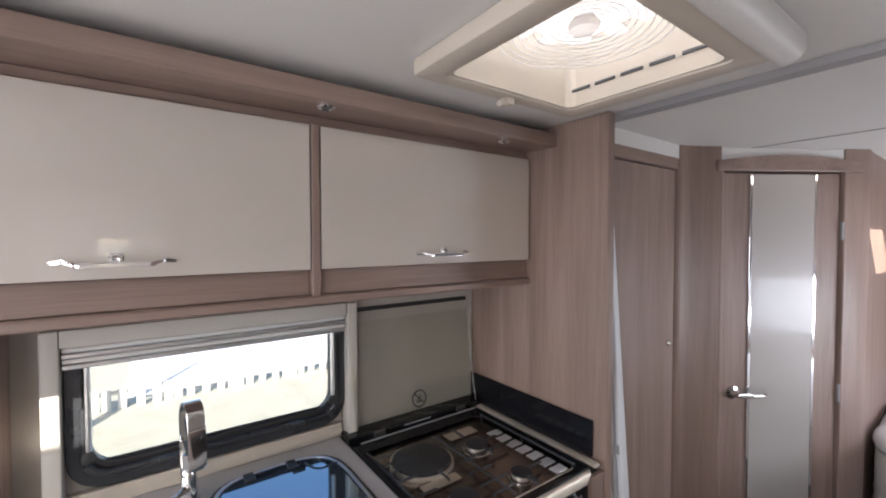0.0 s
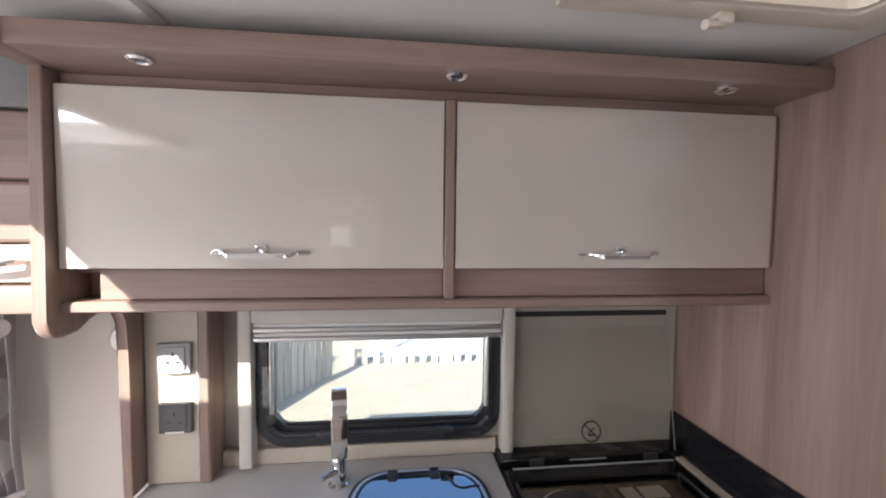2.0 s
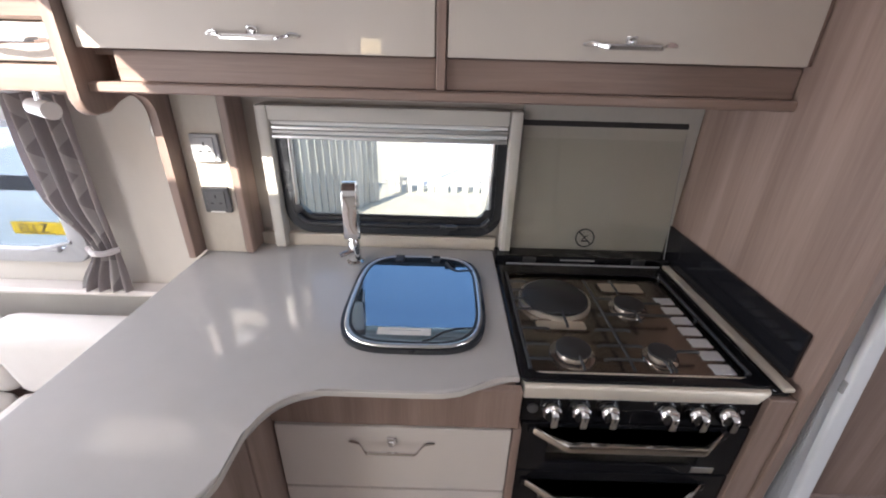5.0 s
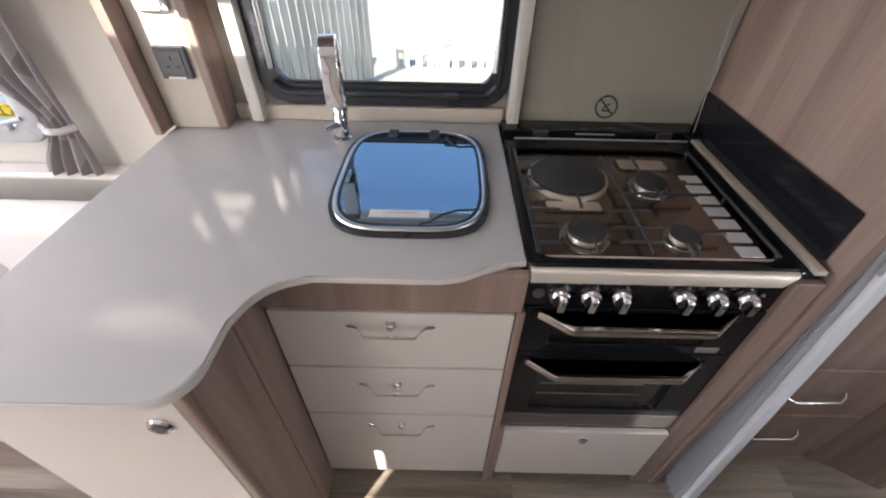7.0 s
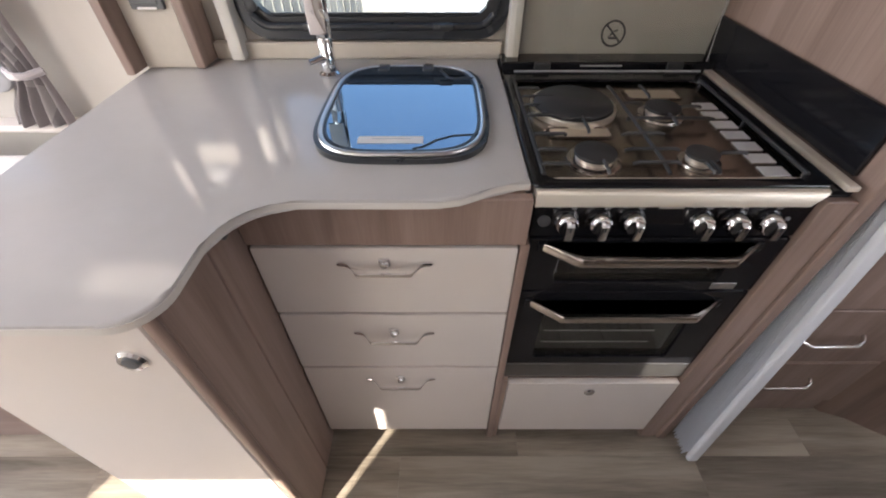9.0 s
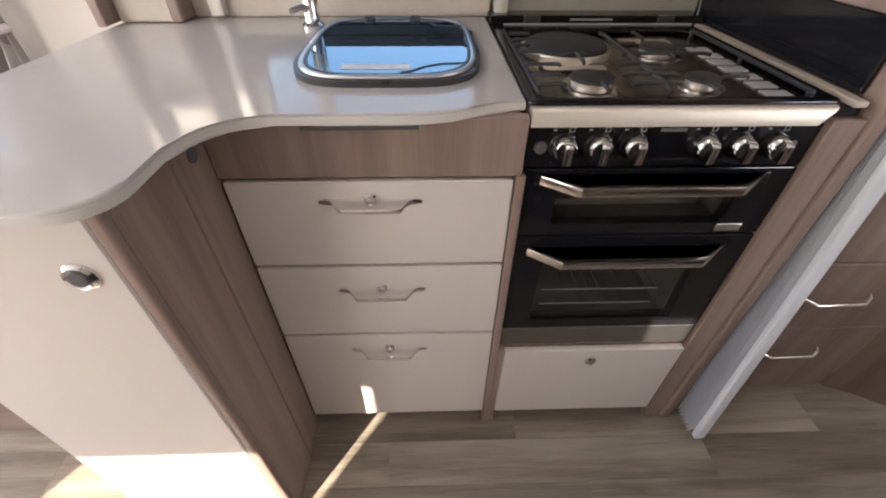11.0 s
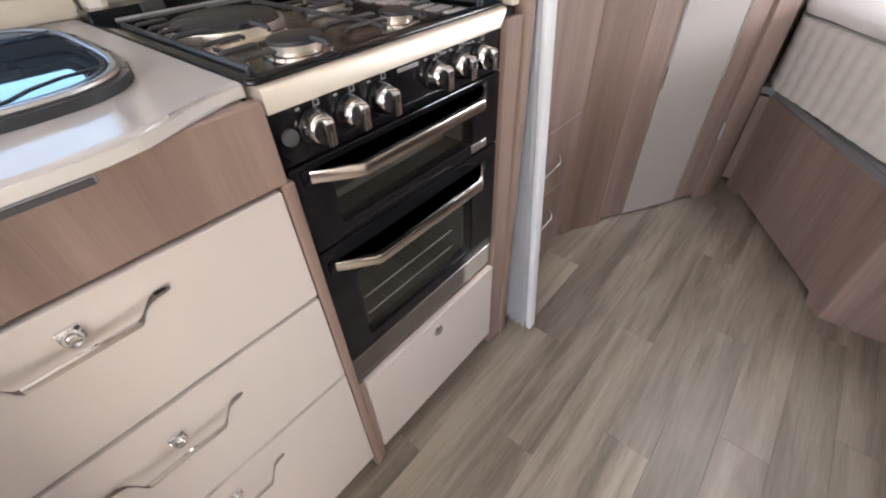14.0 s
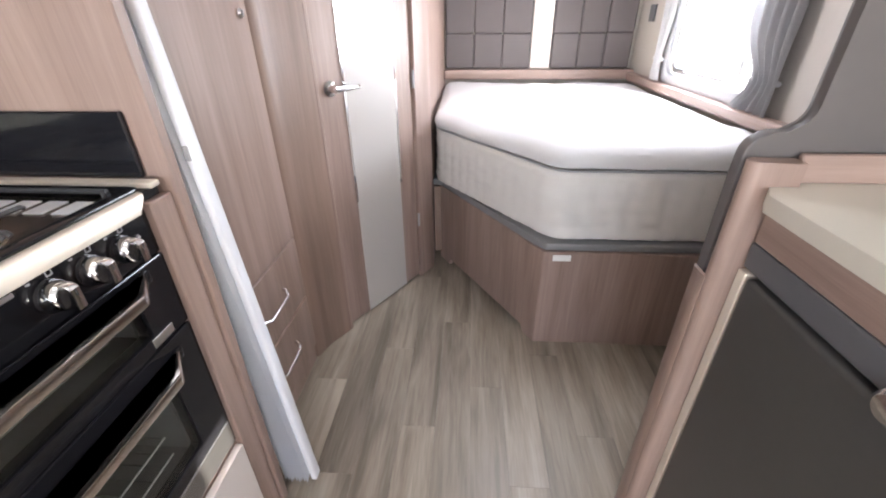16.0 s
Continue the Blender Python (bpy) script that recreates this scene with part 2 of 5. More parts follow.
CREAM_SATIN = material("cream_satin_board", (0.62, 0.565, 0.525), 0.38, spread=0.025, scale=(3, 3, 3), bump=0.02)
WORKTOP = material("worktop_laminate", (0.50, 0.485, 0.475), 0.11, spread=0.04, scale=(14, 14, 14), bump=0.02, fine=16)
WALLPAPER = material("wall_board", (0.47, 0.435, 0.39), 0.6, spread=0.06, scale=(6, 6, 3), bump=0.04)
SOCKETBOARD = material("mottled_board", (0.50, 0.45, 0.385), 0.5, spread=0.13, scale=(9, 9, 6), bump=0.03)
CEILING = material("ceiling_board", (0.74, 0.73, 0.71), 0.65, spread=0.03, scale=(4, 4, 4), bump=0.05, fine=120)
BLACK = material("black_enamel", (0.010, 0.010, 0.012), 0.1, spread=0.2, bump=0.0, spec=0.35)
BLACK_SATIN = material("black_cast_iron", (0.030, 0.030, 0.032), 0.45, spread=0.25, scale=(60, 60, 60), bump=0.12)
BLACK_GLASS = material("black_glass", (0.010, 0.010, 0.012), 0.05, spread=0.1, bump=0.0, coat=0.5)
FRIDGE = material("fridge_satin", (0.052, 0.050, 0.047), 0.3, spread=0.15, bump=0.02)
RUBBER = material("dark_rubber", (0.03, 0.032, 0.036), 0.28, spread=0.2, bump=0.03)
STEEL = material("brushed_steel", (0.80, 0.74, 0.66), 0.36, 0.85, spread=0.05, scale=(4, 160, 160), bump=0.03)
HANDLE_STEEL = material("polished_steel", (0.60, 0.56, 0.52), 0.17, 1.0, spread=0.05, scale=(4, 160, 160), bump=0.01)
HOB_STEEL = material("hob_steel", (0.30, 0.26, 0.225), 0.24, 1.0, spread=0.08, scale=(60, 4, 60), bump=0.03)
CHROME = material("chrome", (0.80, 0.80, 0.81), 0.07, 1.0, spread=0.02, bump=0.0)
ALU = material("satin_aluminium", (0.70, 0.70, 0.70), 0.3, 1.0, spread=0.04, bump=0.02)
WHITE = material("white_plastic", (0.74, 0.73, 0.71), 0.4, spread=0.03, bump=0.02)
GREY = material("grey_plastic", (0.33, 0.33, 0.34), 0.4, spread=0.06, bump=0.03)
DARK_GREY = material("dark_grey_plastic", (0.09, 0.09, 0.095), 0.4, spread=0.1, bump=0.03)
GREY_BOARD = material("grey_board", (0.20, 0.20, 0.205), 0.5, spread=0.08, bump=0.03)
BEIGE_PLASTIC = material("beige_plastic", (0.60, 0.54, 0.46), 0.4, spread=0.04, bump=0.02)
FABRIC = material("mattress_fabric", (0.66, 0.64, 0.61), 0.9, spread=0.06, scale=(25, 25, 25), bump=0.35, fine=90)
TOPPER = material("topper_fabric", (0.64, 0.635, 0.635), 0.95, spread=0.04, scale=(14, 14, 14), bump=0.4, fine=70)
HEADBOARD = material("headboard_fabric", (0.115, 0.10, 0.10), 0.9, spread=0.12, scale=(40, 40, 40), bump=0.3, fine=80)
SOFA = material("sofa_fabric", (0.62, 0.58, 0.54), 0.92, spread=0.06, scale=(20, 20, 20), bump=0.3, fine=90)
PANE = glass("window_pane", (0.86, 0.88, 0.9))
TINTED = glass("tinted_window_pane", (0.77, 0.78, 0.78))
GREYED = glass("grey_window_pane", (0.43, 0.46, 0.50))
SMOKED = glass("smoked_glass", (0.96, 0.96, 0.94))
OVEN_GLASS = glass("oven_glass", (0.80, 0.81, 0.80))
FROSTED = bpy.data.materials.new("frosted_dome")
FROSTED.use_nodes = True
_t = FROSTED.node_tree
_tl, _df, _mx = _t.nodes.new("ShaderNodeBsdfTranslucent"), _t.nodes["Principled BSDF"], _t.nodes.new("ShaderNodeMixShader")
_tl.inputs[0].default_value = (0.88, 0.86, 0.84, 1)
_df.inputs["Base Color"].default_value = (0.5, 0.5, 0.5, 1)
_mx.inputs[0].default_value = 0.1
_t.links.new(_tl.outputs[0], _mx.inputs[1])
_t.links.new(_df.outputs[0], _mx.inputs[2])
_t.links.new(_mx.outputs[0], _t.nodes["Material Output"].inputs[0])
LID_GLASS = material("tinted_lid_glass", (0.03, 0.04, 0.055), 0.02, bump=0.0, coat=0.0, spread=0.05)
LID_GLASS.node_tree.nodes["Principled BSDF"].inputs["IOR"].default_value = 5.2
# specular colour adds blue to the sky reflected in the lid
LID_GLASS.node_tree.nodes["Principled BSDF"].inputs["Specular Tint"].default_value = (0.62, 0.82, 1.0, 1)

# ---- the shell of the caravan ----
Y_BACK, Y_FRONT, X_END, X_NOSE, Z_CEIL = 1.26, -0.94, 3.55, -2.6, 1.96


def wall_with_holes(x0, x1, z0, z1, holes, axis, a, b):
    """An upright slab with rectangular openings, cut in strips. axis 'y': in x and z; 'x': in y and z."""
    xs = sorted({x0, x1, *[h[0] for h in holes], *[h[1] for h in holes]})
    bms = []
    for l, r in zip(xs, xs[1:]):
        cuts = sorted((h[2], h[3]) for h in holes if h[0] <= l and h[1] >= r)
        z = z0
        for c0, c1 in cuts + [(z1, z1)]:
            if c0 > z:
                bms.append(box(l, r, a, b, z, c0, 0) if axis == "y" else (box(a, b, l, r, z, c0, 0) if axis == "x" else box(l, r, z, c0, a, b, 0)))
            z = c1
    bm = join(*bms)
    bmesh.ops.remove_doubles(bm, verts=bm.verts, dist=1e-5)
    return bm


WIN_K = (-0.13, 0.50, 1.045, 1.38)
WIN_L = (-2.05, -0.86, 0.92, 1.40)
structure("wall_kitchen", wall_with_holes(X_NOSE, X_END, 0, 2.0, [WIN_K, WIN_L], "y", Y_BACK, Y_BACK + 0.035), WALLPAPER, "light beige wall board behind the kitchen", "wall")
WIN_S = (-1.65, -0.873, 0.72, 1.35)
WIN_D = (-0.205, -0.070, 1.485, 1.61)
WIN_B = (2.15, 2.95, 0.92, 1.37)
structure("wall_entrance", wall_with_holes(X_NOSE, X_END, 0, 2.0, [WIN_S, WIN_D, WIN_B], "y", Y_FRONT - 0.035, Y_FRONT), WALLPAPER, "light beige wall board on the entrance side", "wall")
structure("wall_nose", wall_with_holes(Y_FRONT, Y_BACK, 0, 2.0, [(-0.7, 1.0, 0.9, 1.6)], "x", X_NOSE - 0.035, X_NOSE), WALLPAPER, "light beige front wall with a wide window", "wall")
structure("wall_end", box(X_END, X_END + 0.035, Y_FRONT, Y_BACK, 0, 2.0, 0), WALLPAPER, "light beige end wall behind the bed", "wall")
ROOF_K = (0.480, 0.875, 0.290, 0.655)
ROOF_L = (-1.2, -0.676, 0.0, 0.52)
ROOF_B = (2.04, 2.44, -0.46, -0.06)
structure("ceiling", wall_with_holes(X_NOSE, X_END, Y_FRONT, Y_BACK, [ROOF_K, ROOF_L, ROOF_B], "z", Z_CEIL, Z_CEIL + 0.04), CEILING, "off-white ceiling board with rooflight openings", "ceiling")
structure("floor", box(X_NOSE, X_END, Y_FRONT, Y_BACK, -0.05, -0.004, 0), VINYL, "grey-brown wood-effect vinyl floor", "floor")

# ---- ceiling strips ----
structure("ceiling_strip", prism([(1.075, Z_CEIL - 0.001), (1.085, Z_CEIL - 0.014), (1.125, Z_CEIL - 0.014), (1.135, Z_CEIL - 0.001)], "y", Y_FRONT, Y_BACK), GREY, "grey cover strip across the ceiling", "trim")
structure("ceiling_trim", prism([(-0.215, Z_CEIL - 0.001), (-0.205, Z_CEIL - 0.010), (-0.175, Z_CEIL - 0.010), (-0.165, Z_CEIL - 0.001)], "y", Y_FRONT, Y_BACK), WHITE, "white cover strip across the ceiling", "trim")
structure("ceiling_joint", box(1.925, 1.932, Y_FRONT, Y_BACK, Z_CEIL - 0.003, Z_CEIL - 0.0005, 0.001), GREY, "thin grey joint between ceiling boards", "trim")


# ---- kitchen rooflight ----
def rooflight(x0, x1, y0, y1, ribs):
    cx, cy = (x0 + x1) / 2, (y0 + y1) / 2
    t = thing("rooflight", (cx, cy, Z_CEIL - 0.045), "cream plastic rooflight with a clear dome in the ceiling", "rooflight")
    part("frame", ring(rounded(x0 - 0.045, x1 + 0.05, y0 - 0.055, y1 + 0.035, 0.012, 3), rounded(x0 + 0.005, x1 - 0.005, y0 + 0.005, y1 - 0.005, 0.012, 3), "z", Z_CEIL - 0.035, Z_CEIL - 0.001, 0.006), BEIGE_PLASTIC, t)
    part("lining", ring(rounded(x0 - 0.001, x1 + 0.001, y0 - 0.001, y1 + 0.001, 0.02, 3), rounded(x0 + 0.012, x1 - 0.012, y0 + 0.012, y1 - 0.012, 0.02, 3), "z", Z_CEIL - 0.03, Z_CEIL + (0.1248 if ribs else 0.04)), BEIGE_PLASTIC, t)
    if ribs:
        part("blind_roller", tube([(x1 + 0.025, y0 - 0.062, Z_CEIL - 0.03), (x0 - 0.02, y0 - 0.062, Z_CEIL - 0.03)], 0.026, 16), WHITE, t)
        part("blind_cassette", box(x0 - 0.045, x1 + 0.05, y0 - 0.085, y0 - 0.056, Z_CEIL - 0.04, Z_CEIL - 0.001, 0.01, 2), WHITE, t)
        latch = join(box(cx - 0.012, cx + 0.012, y1 + 0.005, y1 + 0.03, Z_CEIL - 0.05, Z_CEIL - 0.03, 0.004, 2), tube([(cx, y1 + 0.018, Z_CEIL - 0.045), (cx - 0.03, y1 + 0.012, Z_CEIL - 0.052)], 0.007, 8))
        part("latch", latch, BEIGE_PLASTIC, t)
        for i in range(5):
            part("vent_slot", box(x1 - 0.016, x1 - 0.009, y0 + 0.04 + i * 0.064, y0 + 0.09 + i * 0.064, Z_CEIL + 0.005, Z_CEIL + 0.012, 0.001), DARK_GREY, t)
        for k in range(12):
            a = 2 * math.pi * k / 12 + 0.13
            p = [(cx + d * math.cos(a), cy + d * math.sin(a), Z_CEIL + 0.105 - 0.16 * d) for d in (0.02, 0.08, 0.15)]
            part("fan_blade", tube(p, [0.006, 0.013, 0.022], 6, 0.12), FROSTED, t)
        for k in range(11):
            r = 0.025 + 0.0135 * k
            n = 28
            pts = [(cx + r * math.cos(2 * math.pi * i / n), cy + r * math.sin(2 * math.pi * i / n), Z_CEIL + 0.05 - 0.02 * (r / 0.17) ** 2) for i in range(n + 1)]
            part("guard_ring", tube(pts, 0.0016, 5, 1, False), FROSTED, t)
        part("hub", lathe([(0.0, 0), (0.026, 0.002), (0.03, 0.012), (0.02, 0.025)], (cx, cy, Z_CEIL + 0.035)), FROSTED, t)
    # unseen bar added to split the sun streak on the locker's recess board
    if not ribs and x0 < 0:
        part("blind_rail", box(-0.722, -0.701, y0 + 0.013, y1 - 0.013, Z_CEIL - 0.012, Z_CEIL + 0.004, 0.002), BEIGE_PLASTIC, t)
    dome = part("dome", prism(rounded(x0 - 0.02, x1 + 0.02, y0 - 0.02, y1 + 0.02, 0.04), "z", Z_CEIL + (0.125 if ribs else 0.042), Z_CEIL + (0.13 if ribs else 0.047)), FROSTED if ribs else PANE, t)
    dome.visible_shadow = ribs


rooflight(*ROOF_K, True)
rooflight(*ROOF_L, False)
rooflight(*ROOF_B, False)


# ---- handles ----
def bow_handle(parent, x, y, z, w=0.180, drop=-0.004):
    """A chrome strap handle on a front that faces -y: flat pointed tabs, swept out to a straight bar."""
    half = [(-0.500, 0.0015, 0.0, 0.0020), (-0.470, 0.0030, 0.001, 0.0040), (-0.415, 0.0045, 0.002, 0.0046), (-0.375, 0.0075, 0.001, 0.0036), (-0.335, 0.0150, drop * 0.4, 0.0032), (-0.295, 0.0235, drop, 0.0042), (-0.270, 0.0265, drop, 0.0046)]
    line = half + [(-u, d, dz, h) for u, d, dz, h in half[::-1]]
    bm = bmesh.new()
    rows = []
    for u, d, dz, h in line:
        px, py, pz, th = x + u * w, y - d, z + dz, 0.0022
        rows.append([bm.verts.new(q) for q in ((px, py - th, pz - h), (px, py - th * 1.5, pz), (px, py - th, pz + h), (px, py + th * 0.5, pz + h * 0.8), (px, py + th * 0.5, pz - h * 0.8))])
    for a, b in zip(rows, rows[1:]):
        for k in range(5):
            bm.faces.new((a[k], a[(k + 1) % 5], b[(k + 1) % 5], b[k]))
    bm.faces.new(rows[0])
    bm.faces.new(rows[-1])
    h = part("handle", bm, CHROME, parent, "chrome strap handle")
    part("button_plate", box(x - 0.011, x + 0.011, y - 0.006, y + 0.0005, z - 0.004, z + 0.016, 0.003, 2), CHROME, h, "chrome push-button housing")
    part("button", lathe([(0.0, 0.0), (0.0085, 0.0), (0.0085, 0.007), (0.006, 0.010), (0.003, 0.0085), (0, 0.0085)], (x, y - 0.004, z + 0.005), "-y", 16), CHROME, h, "chrome push button")
    return h


# ---- upper lockers ----
D_Y = 0.932
upper = thing("wall_cabinet", (0.32, 1.1, 1.43), "walnut-effect wall cabinet with two cream gloss doors", "cabinet")
part("back_panel", box(-0.385, 1.04, 1.235, 1.255, 1.45, 1.93), WOOD_X, upper)
part("bottom_shelf", prism([(0.938, 1.4555), (0.934, 1.459), (0.934, 1.4725), (0.938, 1.476), (1.235, 1.476), (1.235, 1.4555)], "x", -0.388, 1.043), WOOD_X, upper, "walnut shelf lip below the doors")
part("recess_board", box(-0.332, 0.3145, 0.951, 0.974, 1.4765, 1.5365), WOOD_X, upper, "walnut board under the doors")
part("recess_board", box(0.3345, 1.043, 0.951, 0.974, 1.4765, 1.5365), WOOD_X, upper, "walnut board under the doors")
part("carcass_floor", box(-0.388, 1.043, 0.976, 1.235, 1.525, 1.538), WOOD_X, upper)
part("divider", box(0.315, 0.334, 0.930, 0.99, 1.477, 1.872, 0.002), WOOD_Z, upper)
part("cubby_back", box(-0.388, -0.3325, 1.01, 1.02, 1.4765, 1.524, 0.001), WOOD_X, upper)
part("top_rail", box(-0.388, 1.043, 0.95, 0.97, 1.866, 1.893), WOOD_X, upper)
part("side_cheek", box(1.036, 1.043, 0.935, 1.235, 1.54, 1.866, 0.001), WOOD_Z, upper)
cornice = [(0.96, 1.893), (0.831, 1.893), (0.8275, 1.8945), (0.826, 1.898), (0.826, 1.928), (0.8275, 1.9315), (0.831, 1.933), (1.0, 1.958), (1.235, 1.958), (1.235, 1.893)]
part("cornice", prism(cornice, "x", -0.375, 1.043), WOOD_X, upper, "walnut cornice with a rounded lip")
nose = prism(arc(-0.375, 0.87, 0.049, 180, 270, 6) + [(-0.375, 1.1), (-0.424, 1.1)], "z", 1.893, 1.934, 0.006)
part("cornice_end", nose, WOOD_Y, upper)
for x0, x1 in ((-0.386, 0.312), (0.337, 1.034)):
    d = part("door", prism(rounded(x0, x1, 1.538, 1.868, 0.002, 2), "y", D_Y, D_Y + 0.018, 0.0015, 2), CREAM, upper, "cream high-gloss locker door")
    bow_handle(d, -0.035 if x0 < 0 else 0.684, D_Y, 1.568)
# end panel with its scalloped foot, from the ceiling down to the worktop
prof = [(0.915, 1.893), (0.908, 1.60), (0.905, 1.47)] + arc(0.94, 1.445, 0.035, 180, 270, 5) + [(0.975, 1.412), (1.005, 1.43), (1.035, 1.443), (1.06, 1.443)]
prof += arc(1.06, 1.383, 0.06, 80, 10, 6) + [(1.12, 1.30), (1.122, 0.98), (1.258, 0.98), (1.258, 1.958), (0.99, 1.958), (0.95, 1.893)]
part("end_panel", prism(prof, "x", -0.412, -0.389, 0.004, 2), WOOD_Z, upper, "walnut end panel with a scalloped foot")
for x in (-0.200, 0.325, 0.850):
    s = thing("spotlight", (x, 0.86, 1.886), "small chrome recessed spotlight in the cornice", "light", "cornice spotlights")
    part("bezel", lathe([(0.011, 0.004), (0.016, 0.0), (0.020, 0.003), (0.020, 0.0065), (0.011, 0.0065)], (x, 0.86, 1.886), "z", 20), CHROME, s)
    part("lens", lathe([(0.0, 0.0), (0.011, 0.0), (0.011, 0.004), (0, 0.004)], (x, 0.86, 1.8885), "z", 16), DARK_GREY, s)

# ---- tall panel beside the cooker ----
structure("partition_panel", box(1.045, 1.072, 0.648, 1.258, 0.0, 1.959, 0.003), WOOD_Z, "tall walnut-effect panel beside the cooker", "wall")

# ---- window over the sink ----
kw = thing("window_1", (0.185, 1.25, 1.0), "kitchen window with a dark rounded frame and a raised blind", "window", kind="structure")
o = rounded(-0.15, 0.515, 1.025, 1.40, 0.075, 6)
part("window_frame", ring(o, rounded(-0.118, 0.483, 1.057, 1.395, 0.06, 6), "y", 1.236, 1.262, 0.008), RUBBER, kw, "dark rounded rubber frame")
part("inner_frame", ring(rounded(-0.118, 0.483, 1.057, 1.395, 0.06, 6), rounded(-0.105, 0.47, 1.075, 1.394, 0.05, 6), "y", 1.248, 1.27, 0.003), BLACK_SATIN, kw)
low = arc(-0.070, 1.103, 0.047, 170, 270, 8) + arc(0.435, 1.103, 0.047, 270, 370, 8)
part("glazing_bead", tube([(x, 1.236, z) for x, z in [(-0.116, 1.22)] + low + [(0.481, 1.22)]], 0.0085, 10), RUBBER, kw, "rounded dark glazing bead")
part("seal", tube([(-0.095, 1.258, 1.079), (0.462, 1.258, 1.079)], 0.0042, 6), BLACK_SATIN, kw, "ribbed black seal along the foot of the pane")
pane = part("pane", box(-0.13, 0.495, 1.266, 1.271, 1.045, 1.385, 0.001), TINTED, kw)
pane.visible_shadow = False
for x in (-0.108, 0.472):
    part("stay", tube([(x, 1.232, 1.33), (x, 1.230, 1.12)], 0.0065, 8), ALU, kw)
    part("stay_knob", lathe([(0, 0), (0.014, 0.002), (0.014, 0.012), (0, 0.016)], (x, 1.24, 1.105), "-y", 14), BLACK_SATIN, kw)
for x in (0.03, 0.35):
    part("catch", join(box(x - 0.022, x + 0.022, 1.222, 1.24, 1.048, 1.066, 0.004, 2), box(x - 0.006, x + 0.03, 1.21, 1.226, 1.055, 1.068, 0.003, 2)), BLACK_SATIN, kw)
RAIL = material("cream_rail", (0.58, 0.555, 0.51), 0.4, spread=0.03, bump=0.02)
blind = thing("window_blind", (0.18, 1.22, 0.985), "white cassette blind with pleats raised above the window", "blind")
for x0, x1 in ((-0.184, -0.152), (0.514, 0.546)):
    part("side_rail", box(x0, x1, 1.205, 1.258, 0.985, 1.408, 0.004, 2), RAIL, blind)
part("headrail", box(-0.151, 0.511, 1.205, 1.258, 1.368, 1.408, 0.004, 2), RAIL, blind)
for i in range(4):
    part("pleat", box(-0.149, 0.509, 1.212 + 0.004 * (i % 2), 1.24, 1.318 + 0.0125 * i, 1.3285 + 0.0125 * i, 0.003, 2), WHITE if i % 2 else ALU, blind)

# ---- socket box between the window and the end panel ----
sb = thing("socket_panel", (-0.31, 1.2, 0.98), "mottled beige boxed panel carrying two sockets", "panel")
part("board", box(-0.386, -0.262, 1.172, 1.258, 0.98, 1.44, 0.002), SOCKETBOARD, sb)
part("edge", box(-0.261, -0.237, 1.166, 1.258, 0.98, 1.44, 0.003), WOOD_Z, sb, "walnut edge strip")
for z, dark in ((1.297, False), (1.149, True)):
    so = thing("power_socket", (-0.313, 1.17, z - 0.04), "dark grey three-pin socket on the panel" if dark else "silver grey three-pin socket on the panel", "socket")
    plate = GREY if not dark else DARK_GREY
    part("plate", box(-0.352, -0.275, 1.160, 1.171, z - 0.038, z + 0.038, 0.004, 2), plate, so)
    part("insert", box(-0.341, -0.286, 1.157, 1.1605, z - 0.027, z + 0.03, 0.002), DARK_GREY if dark else GREY, so)
    for dx, dz, w, h in ((0, 0.012, 0.004, 0.009), (-0.012, -0.008, 0.008, 0.004), (0.012, -0.008, 0.008, 0.004)):
        part("slot", box(-0.3135 + dx - w / 2, -0.3135 + dx + w / 2, 1.1555, 1.1575, z + dz - h / 2, z + dz + h / 2, 0.0004), BLACK_SATIN, so)
    part("bar", box(-0.335, -0.292, 1.156, 1.1585, z - 0.036, z - 0.031, 0.0008), WHITE, so)
wl = thing("wall_light", (-0.46, 1.255, 1.26), "round white disc light on the lounge wall", "light")
part("rim", lathe([(0.0, 0), (0.045, 0.0), (0.045, 0.012), (0.036, 0.02), (0.0, 0.02)], (-0.467, 1.258, 1.325), "-y", 28), CHROME, wl)
part("disc", lathe([(0.0, 0.0), (0.034, 0.0), (0.03, 0.008), (0, 0.01)], (-0.467, 1.237, 1.325), "-y", 24), WHITE, wl)

# ---- worktop ----
TOP, UND = 0.978, 0.960
out = [(-0.388, 1.256), (-0.388, 0.43)] + arc(-0.348, 0.428, 0.04, 180, 270, 5)
out += arc(-0.042, 0.450, 0.060, 270, 360, 8) + [(0.0185, 0.50)] + arc(0.122, 0.522, 0.103, 180, 90, 8)
out += [(0.30, 0.625), (0.345, 0.626), (0.380, 0.633), (0.410, 0.648), (0.435, 0.664), (0.462, 0.674), (0.498, 0.676), (0.498, 1.256)]
wt = thing("worktop", (0.05, 0.8, UND), "pale grey laminate worktop with a curved front edge", "worktop")
part("slab", prism(out, "z", UND, TOP, 0.005, 3), WORKTOP, wt)
def outset(pts, d):
    """An open line of points pushed to its right-hand side."""
    res = []
    for k, p in enumerate(pts):
        a, b = Vector(pts[max(k - 1, 0)]), Vector(pts[min(k + 1, len(pts) - 1)])
        t = (b - a).normalized()
        res.append((p[0] + t.y * d, p[1] - t.x * d))
    return res


EDGE = material("worktop_edge", (0.60, 0.575, 0.54), 0.3, spread=0.03, scale=(20, 20, 20), bump=0.02)
front = out[1:-1]
part("edge_band", prism(outset(front, 0.0012) + front[::-1], "z", UND + 0.001, TOP - 0.0055, 0.0), EDGE, wt, "pale edging band")
